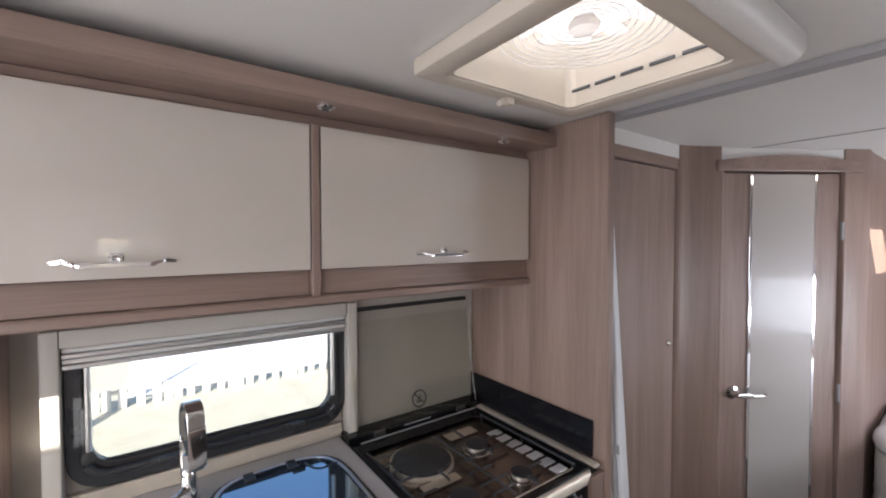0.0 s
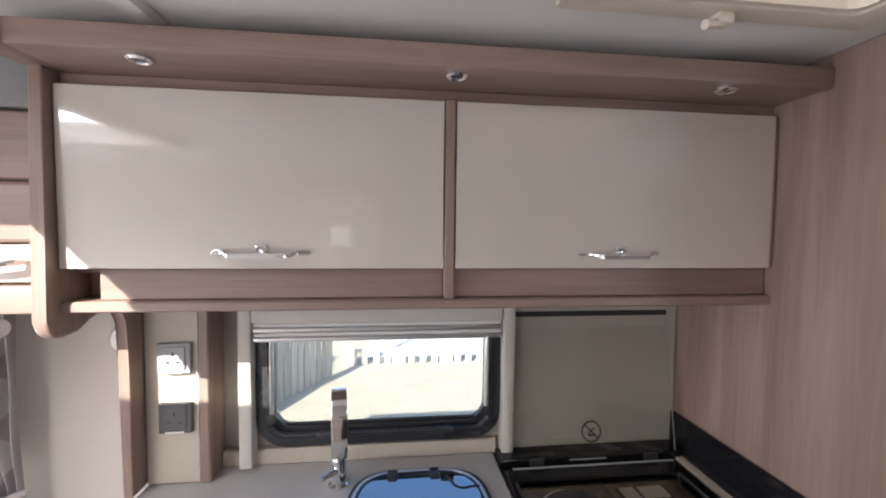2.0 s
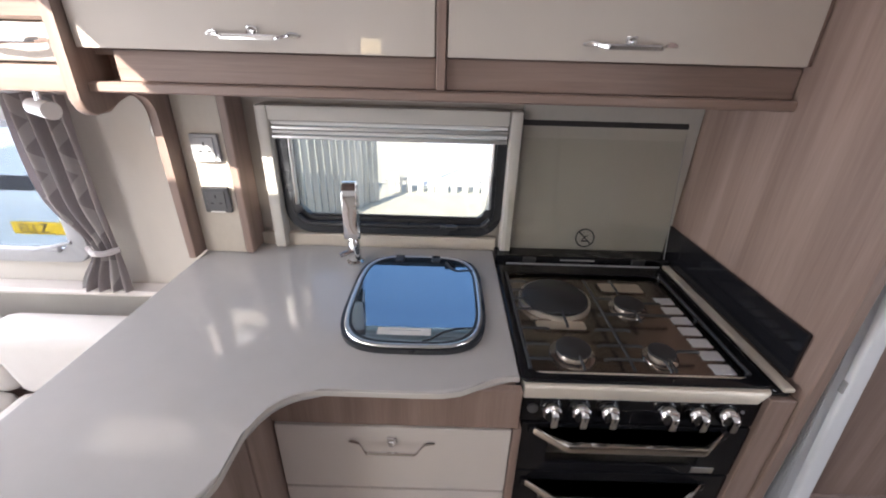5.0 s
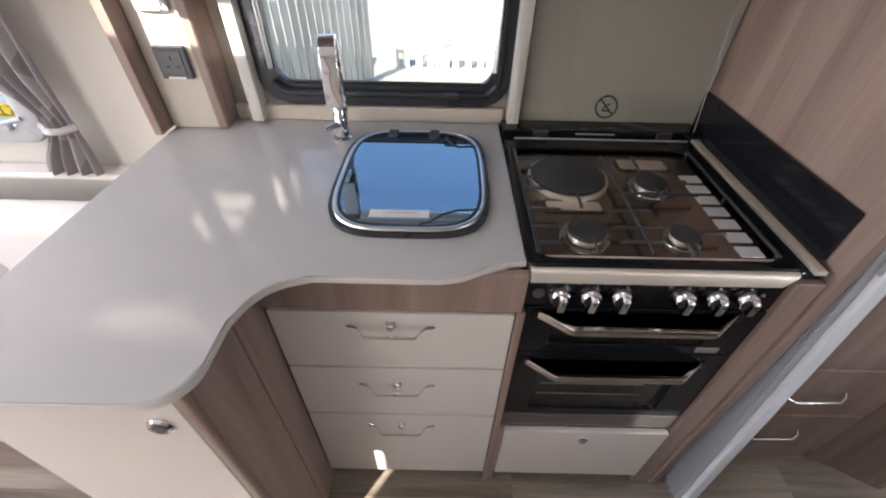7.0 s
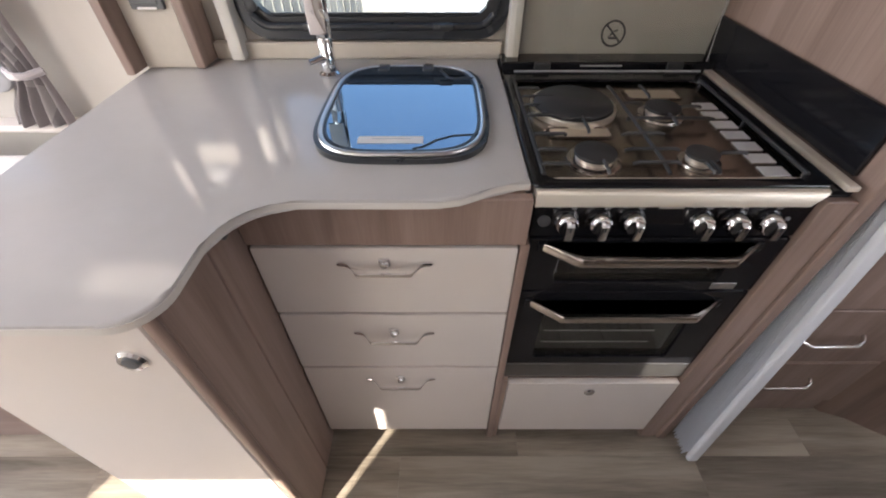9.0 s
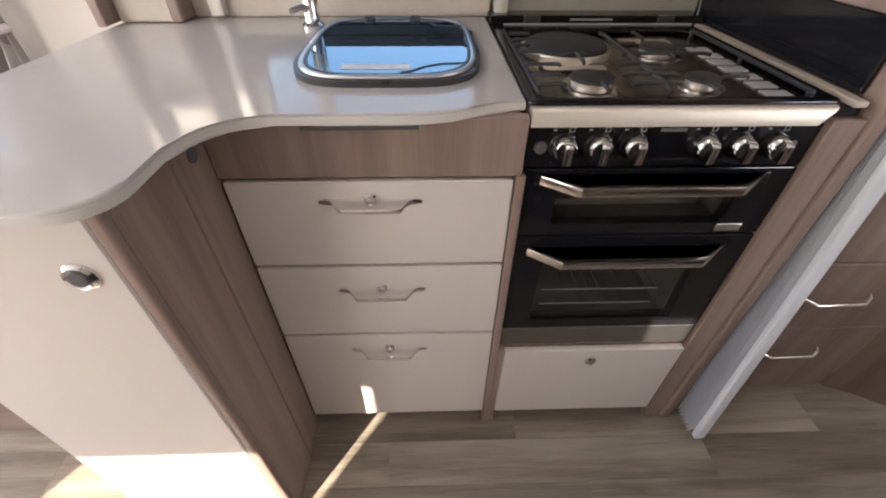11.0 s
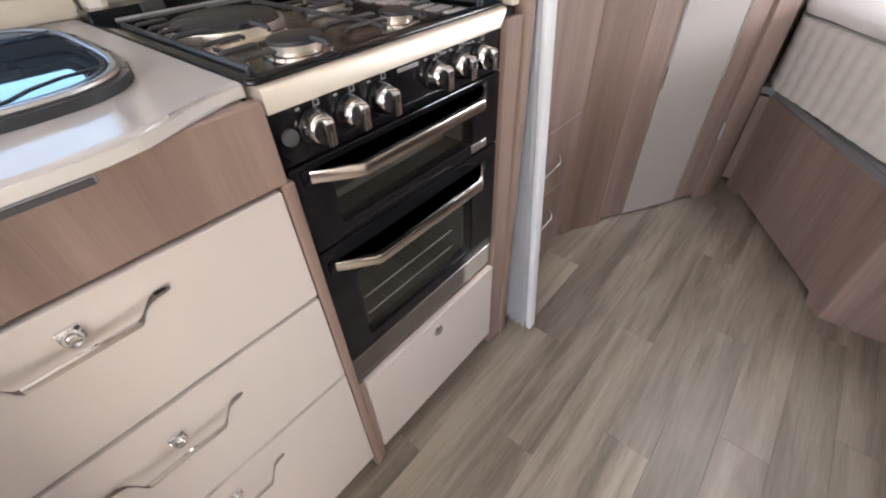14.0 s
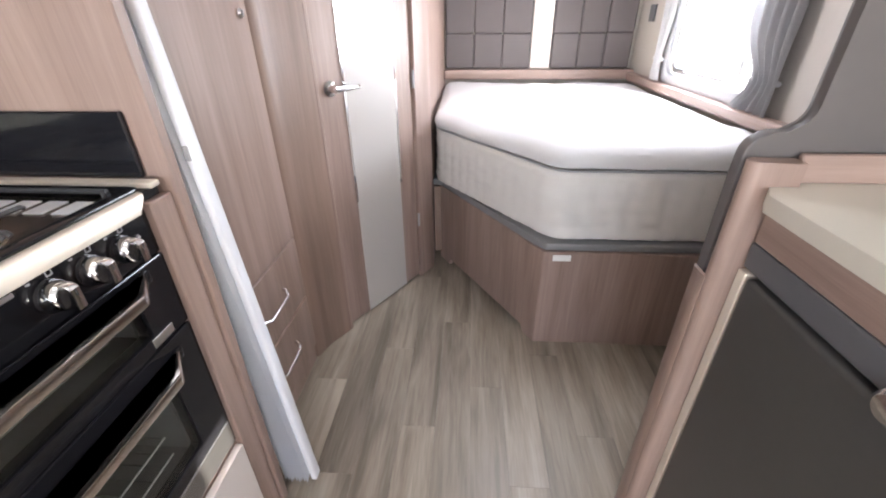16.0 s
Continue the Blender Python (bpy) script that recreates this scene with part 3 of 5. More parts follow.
structure("trim_splash", box(-0.236, 0.505, 1.235, 1.2585, TOP + 0.0005, 1.02, 0.003), SOCKETBOARD, "low mottled upstand behind the sink", "trim")

# ---- sink with glass lid ----
sk = thing("sink", (0.275, 0.965, TOP), "built-in sink under a tinted glass lid with a steel rim", "sink")
def basin(d, n=72):
    """The sink's bowed outline, drawn in by d."""
    a, b, res = 0.170 - d, 0.218 - d, []
    for k in range(n):
        c, q = math.cos(2 * math.pi * k / n), math.sin(2 * math.pi * k / n)
        res.append((0.275 + a * math.copysign(abs(c) ** 0.52, c), 0.944 + b * math.copysign(abs(q) ** 0.52, q)))
    return res


def groove(d0, d1, z0, z1):
    return ring(basin(d0), basin(d1), "z", TOP + z0, TOP + z1, 0.0)


part("rim", groove(0.0, 0.012, 0.0003, 0.011), RUBBER, sk, "dark rubber rim")
part("steel_band", tube([(*p, TOP + 0.0125) for p in basin(0.013)] + [(*basin(0.013)[0], TOP + 0.0125)], 0.0056, 8, 0.8, False), ALU, sk, "rounded bright steel band")
part("bowl", prism(basin(0.0125), "z", TOP + 0.0005, TOP + 0.003), HOB_STEEL, sk)
part("gasket", groove(0.019, 0.0235, 0.0045, 0.0158), RUBBER, sk, "thin black gasket round the lid")
lid = part("lid", prism(basin(0.0238), "z", TOP + 0.0105, TOP + 0.0150, 0.001), LID_GLASS, sk, "tinted reflective glass lid")
part("sticker", box(0.200, 0.318, 0.772, 0.797, TOP + 0.0152, TOP + 0.0158, 0.0002), WHITE, lid, "small white label")
part("sticker_line", box(0.225, 0.295, 0.787, 0.789, TOP + 0.0158, TOP + 0.0161, 0.0001), GREY, lid)
for x in (0.212, 0.318):
    part("hinge", box(x - 0.013, x + 0.013, 1.112, 1.150, TOP + 0.012, TOP + 0.021, 0.004, 2), RUBBER, sk, "dark plastic lid hinge")
part("finger_hole", tube([(0.300, 0.753, TOP + 0.0155), (0.318, 0.760, TOP + 0.0155), (0.342, 0.784, TOP + 0.0155), (0.372, 0.800, TOP + 0.0155), (0.420, 0.805, TOP + 0.0155)], 0.0030, 6, 0.4), RUBBER, lid, "dark line of the drainer corner")
part("overflow", tube([(0.348, 1.118, TOP + 0.0155), (0.356, 1.096, TOP + 0.0155)] + [(0.385 + p[0], 1.092 + p[1], TOP + 0.0155) for p in arc(0, 0, 0.026, 190, 300, 6)] + [(0.424, 1.070, TOP + 0.0155)], 0.0042, 6, 0.4), RUBBER, lid, "dark hooked tap hole edge")

# ---- tap ----
tp = thing("mixer_tap", (0.080, 1.13, TOP), "chrome mixer tap with a flat tall spout", "tap")
part("base", lathe([(0.0, 0), (0.026, 0), (0.026, 0.006), (0.019, 0.012), (0.017, 0.075), (0.013, 0.085), (0, 0.085)], (0.080, 1.13, TOP), "z", 20), CHROME, tp)
ramp_ = [(1.158, TOP + 0.075), (1.158, TOP + 0.15), (1.156, TOP + 0.215)] + [(1.114 + 0.042 * math.cos(radians(a)), TOP + 0.222 + 0.036 * math.sin(radians(a))) for a in (20, 45, 70, 90, 110, 135, 160)] + [(1.070, TOP + 0.20), (1.066, TOP + 0.15), (1.064, TOP + 0.115)]
inner_ = [(y + (0.006 if y < 1.114 else -0.006), z - (0.006 if 1.08 < y < 1.15 else 0.0)) for y, z in ramp_]
part("spout", moved(prism(ramp_ + inner_[::-1], "x", -0.018, 0.018, 0.002), Matrix.Translation((0.081, 1.13, 0)) @ pose(0, 0, 0, 0, 0, 8) @ Matrix.Translation((0, -1.15, 0))), CHROME, tp, "flat chrome strap spout")
part("neck", lathe([(0.0, 0), (0.014, 0), (0.014, 0.05), (0.0, 0.052)], (0.081, 1.135, TOP + 0.07), "z", 16), CHROME, tp)
part("lever", tube([(0.080, 1.127, TOP + 0.040), (0.066, 1.108, TOP + 0.043), (0.046, 1.088, TOP + 0.040)], [0.013, 0.008, 0.007], 10), CHROME, tp)

# ---- base unit and peninsula ----
base = thing("base_unit", (0.245, 0.9, 0.0), "walnut-effect kitchen base unit with three cream drawers", "cabinet")
part("carcass", box(-0.004, 0.492, 0.672, 1.255, 0.06, 0.959, 0.001), WOOD_DK, base)
part("fascia", box(-0.003, 0.503, 0.652, 0.671, 0.856, 0.959, 0.002), WOOD_Z, base, "walnut fascia above the drawers")
vent = part("vent_strip", box(0.170, 0.335, 0.6502, 0.6535, 0.9415, 0.9495, 0.0008), GREY, base, "thin grey slotted vent strip")
for i in range(5):
    part("slot", box(0.173 + 0.0325 * i, 0.202 + 0.0325 * i, 0.6496, 0.6512, 0.9435, 0.9475, 0.0003), BLACK_SATIN, vent)
part("finger_slot", box(0.151, 0.333, 0.6495, 0.6525, 0.941, 0.9475, 0.0005), DARK_GREY, base, "dark slot of a pull-out board")
part("stile", box(0.4935, 0.511, 0.652, 1.20, 0.0, 0.855, 0.002), WOOD_Z, base)
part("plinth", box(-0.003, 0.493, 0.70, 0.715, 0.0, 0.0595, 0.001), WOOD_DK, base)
for z0, z1 in ((0.6595, 0.849), (0.4405, 0.6515), (0.064, 0.4325)):
    d = part("drawer_front", prism(rounded(0.001, 0.4905, z0, z1, 0.003, 2), "y", 0.652, 0.6715, 0.002, 2), CREAM_SATIN, base, "cream drawer front")
    bow_handle(d, 0.244, 0.652, {0.6595: 0.810, 0.4405: 0.589, 0.064: 0.382}[z0])
pen = thing("peninsula_unit", (-0.18, 0.6, 0.0), "cream peninsula cupboard with walnut side under the worktop", "cabinet")
part("front_panel", box(-0.358, -0.022, 0.414, 0.428, 0.0, 0.959, 0.003), CREAM_SATIN, pen, "cream front panel")
part("corner_post", box(-0.0215, -0.002, 0.4135, 0.4285, 0.0, 0.959, 0.006, 3), WOOD_Z, pen)
part("side_panel", box(-0.020, -0.004, 0.429, 0.56, 0.0, 0.959, 0.002), WOOD_Z, pen, "walnut side panel")
part("side_panel", box(-0.020, -0.004, 0.563, 0.6715, 0.0, 0.959, 0.002), WOOD_Z, pen, "walnut side panel")
part("outer_panel", box(-0.358, -0.342, 0.4265, 1.255, 0.0, 0.959, 0.002), CREAM_SATIN, pen)
part("side_lock", lathe([(0.0, 0), (0.013, 0.0), (0.013, 0.003), (0.008, 0.006), (0, 0.006)], (-0.0045, 0.614, 0.922), "x", 18), DARK_GREY, pen)
bt = part("button_lock", lathe([(0.0, 0), (0.021, 0.0), (0.021, 0.004), (0.017, 0.008), (0.012, 0.006), (0, 0.006)], (-0.068, 0.415, 0.868), "-y", 24), CHROME, pen, "chrome push-button lock")
part("button_dark", lathe([(0.0, 0), (0.012, 0), (0.011, 0.003), (0, 0.004)], (-0.068, 0.409, 0.868), "-y", 18), DARK_GREY, bt)

# ---- cooker ----
ck = thing("cooker", (0.75, 0.9, 0.355), "black gas cooker with two ovens and chrome handles", "cooker")
CX0, CX1, CY = 0.512, 0.988, 0.668
for x0, x1 in ((CX0 + 0.003, 0.565), (0.915, CX1 - 0.003)):
    part("side_wall", box(x0, x1, CY + 0.031, 1.205, 0.362, 0.945, 0.002), BLACK_SATIN, ck)
part("back_wall", box(0.5655, 0.9145, 1.10, 1.205, 0.362, 0.945, 0.002), BLACK_SATIN, ck)
OVEN_GREY = material("oven_enamel", (0.16, 0.16, 0.155), 0.35, spread=0.15, scale=(20, 20, 20), bump=0.03)
for z0, z1 in ((0.362, 0.44), (0.69, 0.735), (0.86, 0.945)):
    part("oven_deck", box(0.5655, 0.9145, CY + 0.03, 1.0995, z0, z1, 0.002), OVEN_GREY, ck)
part("oven_back", box(0.5655, 0.9145, 1.05, 1.0995, 0.441, 0.859, 0.001), OVEN_GREY, ck)
for x0, x1 in ((0.5655, 0.572), (0.908, 0.9145)):
    part("oven_liner", box(x0, x1, CY + 0.032, 1.049, 0.441, 0.689, 0.001), OVEN_GREY, ck)
    part("oven_liner", box(x0, x1, CY + 0.032, 1.049, 0.736, 0.859, 0.001), OVEN_GREY, ck)
part("grill_tray", box(0.59, 0.89, CY + 0.06, 0.98, 0.742, 0.756, 0.004), STEEL, ck, "pale grill tray")
TRIM_STEEL = material("pale_brushed_steel", (0.84, 0.77, 0.66), 0.42, 0.55, spread=0.05, scale=(4, 160, 160), bump=0.03)
trim = prism([(CY - 0.014, 0.9415), (CY - 0.014, 0.9645), (CY - 0.012, 0.9685), (CY - 0.008, 0.9705), (CY + 0.03, 0.9705), (CY + 0.03, 0.9415)], "x", CX0 - 0.006, 0.990)
for v in trim.verts:
    if v.co.x > 0.9:
        v.co.x -= max(0.0, 0.7 * (0.9705 - v.co.z)) + (0.006 if v.co.y < CY else 0)
part("trim", trim, TRIM_STEEL, ck, "pale brushed steel front trim")
cp = part("control_panel", prism(rounded(CX0 - 0.004, CX1, 0.864, 0.9405, 0.003, 2), "y", CY, CY + 0.03, 0.002), BLACK, ck, "glossy black control panel")
for i, x in enumerate((0.567, 0.625, 0.683, 0.800, 0.860, 0.919)):
    part("knob_collar", lathe([(0.0, 0), (0.0235, 0.0), (0.0235, 0.003), (0.021, 0.005), (0.0, 0.005)], (x, CY, 0.904), "-y", 26), BLACK, cp, "glossy black knob collar")
    k = part("knob", lathe([(0.0, 0), (0.0205, 0.0), (0.0215, 0.004), (0.0205, 0.010), (0.0185, 0.018), (0.0165, 0.020), (0.0, 0.020)], (x, CY - 0.004, 0.904), "-y", 26), CHROME, cp, "chrome control knob")
    # black disc puts the dark reflection on the chrome knob face
    part("face_reflection", lathe([(0.0, 0), (0.0165, 0.0), (0.0155, 0.0012), (0.0, 0.0012)], (x, CY - 0.0242, 0.904), "-y", 24), BLACK_GLASS, k, "knob face, black for its dark reflection")
    grip = prism([(CY - 0.020, 0.9225), (CY - 0.034, 0.9205), (CY - 0.038, 0.916), (CY - 0.037, 0.8865), (CY - 0.020, 0.8875)], "x", x - 0.007, x + 0.007, 0.0022, 2)
    part("grip", grip, CHROME, k, "chrome finger grip")
    part("pointer", box(x - 0.0012, x + 0.0012, CY - 0.0390, CY - 0.0368, 0.906, 0.915, 0.0003), BLACK_SATIN, k)
    part("mark", box(x - 0.020, x - 0.014, CY - 0.0006, CY + 0.002, 0.9295, 0.9325, 0.0002), GREY, cp, "small printed mark")
    part("mark", ring([(x + 0.006, 0.927), (x + 0.015, 0.927), (x + 0.015, 0.936), (x + 0.006, 0.936)], [(x + 0.0075, 0.9285), (x + 0.0135, 0.9285), (x + 0.0135, 0.9345), (x + 0.0075, 0.9345)], "y", CY - 0.0006, CY + 0.002), GREY, cp, "small printed square")
part("lamp", lathe([(0.0, 0), (0.004, 0), (0.003, 0.003), (0, 0.003)], (0.955, CY, 0.906), "-y", 12), GREY, cp)
part("ignition", lathe([(0.0, 0), (0.011, 0), (0.011, 0.005), (0.006, 0.007), (0, 0.007)], (0.530, CY, 0.902), "-y", 16), DARK_GREY, cp)
part("badge", box(0.722, 0.765, CY - 0.0008, CY + 0.002, 0.927, 0.933, 0.0003), ALU, cp)


RACK = material("rack_wire", (0.78, 0.77, 0.75), 0.3, 0.4, spread=0.03, bump=0.0)


def oven_door(z0, z1, gz0, gz1, hz, label, racks):
    d = part("oven_door", ring(rounded(CX0, CX1, z0, z1, 0.004, 3), rounded(0.575, 0.905, gz0, gz1, 0.006, 3), "y", CY - 0.002, CY + 0.024, 0.002), BLACK, ck, label)
    part("glass", box(0.573, 0.907, CY + 0.002, CY + 0.006, gz0 - 0.002, gz1 + 0.002, 0.0005), OVEN_GLASS, d, "smoked oven glass")
    for z in racks:
        part("rack_bar", tube([(0.60, CY + 0.030, z), (0.868, CY + 0.030, z)], 0.0018, 6), RACK, ck, "bright wire of the oven rack")
        for q in range(6):
            part("rack_wire", tube([(0.60 + 0.053 * q, CY + 0.030, z), (0.60 + 0.053 * q, 1.03, z)], 0.0015, 5), CHROME, ck)
    x0, x1, q = 0.533, 0.939, CY - 0.003
    bend = [(x0, q), (x0 + 0.058, q - 0.044), (x0 + 0.066, q - 0.0475), (x1 - 0.066, q - 0.0475), (x1 - 0.058, q - 0.044), (x1, q)]
    back = [(x1 - 0.008, q), (x1 - 0.062, q - 0.0385), (x1 - 0.067, q - 0.0405), (x0 + 0.067, q - 0.0405), (x0 + 0.062, q - 0.0385), (x0 + 0.008, q)]
    part("handle", prism(bend + back, "z", hz - 0.0095, hz + 0.0095, 0.003, 2), HANDLE_STEEL, d, "polished flat steel bar handle")
    for x in (x0 + 0.004, x1 - 0.004):
        part("handle_mount", box(x - 0.009, x + 0.009, CY - 0.007, CY - 0.001, hz - 0.012, hz + 0.012, 0.003, 2), BLACK, d)
    return d


oven_door(0.716, 0.861, 0.742, 0.828, 0.842, "glossy black grill door with a narrow window", ())
od = oven_door(0.432, 0.712, 0.462, 0.635, 0.677, "glossy black oven door with a wide window", (0.481, 0.529))
STRIP = material("grey_metal_strip", (0.28, 0.275, 0.27), 0.22, 0.9, spread=0.08, bump=0.02)
part("lower_trim", box(CX0, CX1, CY - 0.002, CY + 0.024, 0.364, 0.429, 0.002), STRIP, ck, "grey metal strip under the oven door")
part("badge_label", box(0.899, 0.948, CY - 0.0035, CY - 0.0018, 0.722, 0.739, 0.0004), ALU, ck, "silver maker's plate")

# hob
part("hob_pan", prism(rounded(CX0 + 0.006, 0.968, 0.682, 1.105, 0.03, 5), "z", 0.958, 0.966, 0.003), HOB_STEEL, ck, "brown-tinted steel hob pan")
part("hob_border", ring(rounded(CX0 - 0.012, 0.992, 0.6635, 1.165, 0.012, 5), rounded(CX0 + 0.008, 0.966, 0.686, 1.10, 0.03, 5), "z", 0.971, 0.978, 0.003), BLACK, ck, "glossy black hob surround")
# lighter hob steel: the ceiling's reflection is put into the recess colour
PAN_PALE = material("hob_steel_ceiling_sheen", (0.70, 0.63, 0.54), 0.42, 0.85, spread=0.06, scale=(60, 4, 60), bump=0.02)
for x0, x1, y0, y1 in ((0.560, 0.690, 0.836, 0.884), (0.770, 0.898, 1.012, 1.072)):
    part("pan_recess", ring(rounded(x0, x1, y0, y1, 0.012, 4), rounded(x0 + 0.006, x1 - 0.006, y0 + 0.006, y1 - 0.006, 0.009, 4), "z", 0.9662, 0.9695, 0.001), HOB_STEEL, ck)
    part("pan_recess_floor", box(x0 + 0.006, x1 - 0.006, y0 + 0.006, y1 - 0.006, 0.9661, 0.9672, 0.0003), PAN_PALE, ck, "pressed recess in the hob pan, ceiling reflection in its colour")
# pale bars stand for bright reflections in the hob pan
PAN_GLINT = material("painted_pan_glint", (0.80, 0.81, 0.83), 0.3, 0.35, spread=0.04, bump=0.0)
for i in range(7):
    part("pan_reflection", box(0.904, 0.950, 0.706 + 0.0430 * i, 0.737 + 0.0430 * i, 0.9661, 0.9685, 0.0015), PAN_GLINT, ck)
part("hotplate", lathe([(0.0, 0.012), (0.078, 0.012), (0.083, 0.008), (0.083, 0.0), (0.088, -0.002), (0.0, -0.004)], (0.632, 0.965, 0.976), "z", 36), BLACK_SATIN, ck, "dark round electric hotplate")
part("hotplate_ring", ring(arc(0.632, 0.965, 0.091, 0, 352, 35), arc(0.632, 0.965, 0.085, 0, 352, 35), "z", 0.966, 0.98, 0.0015), STEEL, ck)
for x, y, r in ((0.624, 0.757, 0.037), (0.814, 0.938, 0.036), (0.812, 0.753, 0.028)):
    part("burner_ring", lathe([(0.0, 0.003), (r * 1.1, 0.003), (r * 1.3, 0.001), (r * 1.34, -0.003), (0, -0.003)], (x, y, 0.969), "z", 28), HANDLE_STEEL, ck)
    b = part("burner", lathe([(0.0, 0.001), (r * 0.9, 0.001), (r * 0.92, 0.012), (0.0, 0.012)], (x, y, 0.971), "z", 24), STEEL, ck)
    part("burner_cap", lathe([(0.0, 0.008), (r * 0.7, 0.008), (r, 0.005), (r, 0.0), (0.0, 0.0)], (x, y, 0.981), "z", 28), BLACK_SATIN, b, "black burner cap")
GZ = 0.986
SUPPORT = [((0.731, 0.692), (0.731, 1.05)), ((0.632, 0.832), (0.632, 0.895)), ((0.629, 0.69), (0.629, 0.730)), ((0.803, 0.69), (0.803, 0.722)), ((0.803, 0.985), (0.803, 1.05)),
           ((0.690, 0.822), (0.770, 0.822)), ((0.678, 0.766), (0.776, 0.766)), ((0.679, 0.722), (0.76, 0.722)), ((0.735, 0.955), (0.775, 0.955)), ((0.72, 0.885), (0.895, 0.885)), ((0.61, 0.885), (0.65, 0.885))]
SUPPORT += [((0.522, y), (x, y)) for y, x in ((1.032, 0.57), (0.988, 0.598), (0.946, 0.562), (0.899, 0.575), (0.821, 0.586), (0.765, 0.574), (0.718, 0.570))]
SUPPORT += [((0.848, 0.938), (0.892, 0.938)), ((0.842, 0.753), (0.890, 0.753)), ((0.812, 0.860), (0.812, 0.905)), ((0.812, 0.69), (0.812, 0.726))]
for p, q in SUPPORT:
    part("support_bar", tube([(p[0], p[1], GZ - 0.004), (p[0] * 0.9 + q[0] * 0.1, p[1] * 0.9 + q[1] * 0.1, GZ), (p[0] * 0.08 + q[0] * 0.92, p[1] * 0.08 + q[1] * 0.92, GZ), (q[0], q[1], GZ - 0.003)], 0.0034, 6), BLACK_SATIN, ck)
for x in (0.522, 0.962):
    part("support_rail", tube([(x, 0.694, GZ - 0.006), (x, 1.09, GZ - 0.006)], 0.004, 6), BLACK_SATIN, ck)
for x in (0.522, 0.962):
    for y in (0.70, 0.89, 1.085):
        part("support_foot", tube([(x, y, 0.966), (x, y, GZ - 0.006)], 0.0045, 6), BLACK_SATIN, ck)
# lid folded up against the wall
ld = thing("hob_lid", (0.77, 1.2, 0.99), "raised smoked glass hob lid against the wall", "hob lid")
M_LID = Matrix.Translation((0, 1.172, 0.9945)) @ pose(0, 0, 0, -9.6)
part("glass", moved(box(0.526, 1.010, 0, 0.005, 0, 0.418, 0.001), M_LID), SMOKED, ld)
part("top_bar", moved(box(0.518, 1.012, -0.003, 0.009, 0.380, 0.402, 0.003, 2), M_LID), BLACK_SATIN, ld, "black edge bar")
part("side_edge", moved(box(1.0105, 1.0120, 0.001, 0.005, 0.0, 0.379, 0.0004), M_LID), GREY, ld, "thin bright lid edge")
n = 30
sign = join(tube([(0.762 + 0.027 * math.cos(2 * math.pi * i / n), -0.0014, 0.062 + 0.027 * math.sin(2 * math.pi * i / n)) for i in range(n + 1)], 0.0024, 5, 1, False), tube([(0.743, -0.0014, 0.081), (0.781, -0.0014, 0.043)], 0.0022, 5), tube([(0.752, -0.0012, 0.055), (0.762, -0.0012, 0.066), (0.771, -0.0012, 0.070)], 0.0018, 5), box(0.752, 0.774, -0.0022, -0.0004, 0.050, 0.055, 0.0005))
part("warning_mark", moved(sign, M_LID), BLACK_SATIN, ld, "round black prohibition symbol")
for x in (0.60, 0.93):
    part("hinge", box(x - 0.02, x + 0.02, 1.158, 1.1675, 0.977, 0.996, 0.003, 2), BLACK_SATIN, ld)
GREY_SPLASH = material("grey_mottled_board", (0.47, 0.455, 0.42), 0.4, spread=0.12, scale=(9, 9, 6), bump=0.03)
structure("splash_back", box(0.553, 1.043, 1.235, 1.2585, TOP, 1.43, 0.001), GREY_SPLASH, "mottled wall board behind the hob lid", "trim")
bs1 = thing("splash_panel", (0.76, 1.2, 0.96), "glossy black splash panel behind and beside the hob", "splash panel")
part("back_splash", box(0.499, 1.03, 1.168, 1.234, 0.95, 0.994, 0.003), BLACK, bs1)
part("lettering_bar", box(0.695, 0.80, 1.1668, 1.1684, 0.984, 0.988, 0.0002), GREY, bs1, "small silver maker's mark")
part("hinge_bar", tube([(0.53, 1.150, 0.9790), (0.99, 1.150, 0.9790)], 0.003, 8), GREY, bs1)
part("side_splash", box(1.034, 1.044, 0.690, 1.234, 0.977, 1.083, 0.002), BLACK, bs1)
part("side_ledge", box(0.993, 1.033, 0.668, 1.165, 0.950, 0.966, 0.002), BLACK, bs1)
part("edge_trim", box(1.009, 1.031, 0.660, 1.200, 0.9665, 0.9765, 0.002), BEIGE_PLASTIC, bs1, "pale metal edge strip")
# flap below
fl = thing("gas_locker_flap", (0.765, 0.66, 0.0), "cream flap under the oven with a chrome push button", "cabinet")
part("carcass", box(0.5115, 1.0435, 0.674, 1.10, 0.05, 0.361, 0.001), WOOD_DK, fl)
fp = part("flap", prism(rounded(0.528, 0.986, 0.056, 0.349, 0.003, 2), "y", 0.654, 0.672, 0.002), CREAM_SATIN, fl, "cream flap")
part("button", lathe([(0.0, 0), (0.015, 0), (0.015, 0.004), (0.011, 0.007), (0, 0.006)], (0.753, 0.654, 0.307), "-y", 20), CHROME, fp)
part("stile", box(0.9895, 1.044, 0.656, 0.6735, 0.0, 0.949, 0.002), WOOD_Z, fl)
part("stile", box(0.5115, 0.5265, 0.656, 0.6735, 0.0, 0.361, 0.002), WOOD_Z, fl)
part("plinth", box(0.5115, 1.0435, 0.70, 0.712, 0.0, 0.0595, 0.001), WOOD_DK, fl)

# ---- pleated sliding screen ----
SCREEN = material("cool_white_cloth", (0.70, 0.715, 0.75), 0.45, spread=0.03, bump=0.02)
sc = thing("sliding_screen", (1.12, 0.64, 0.0), "white pleated sliding screen folded beside the tall panel", "screen")


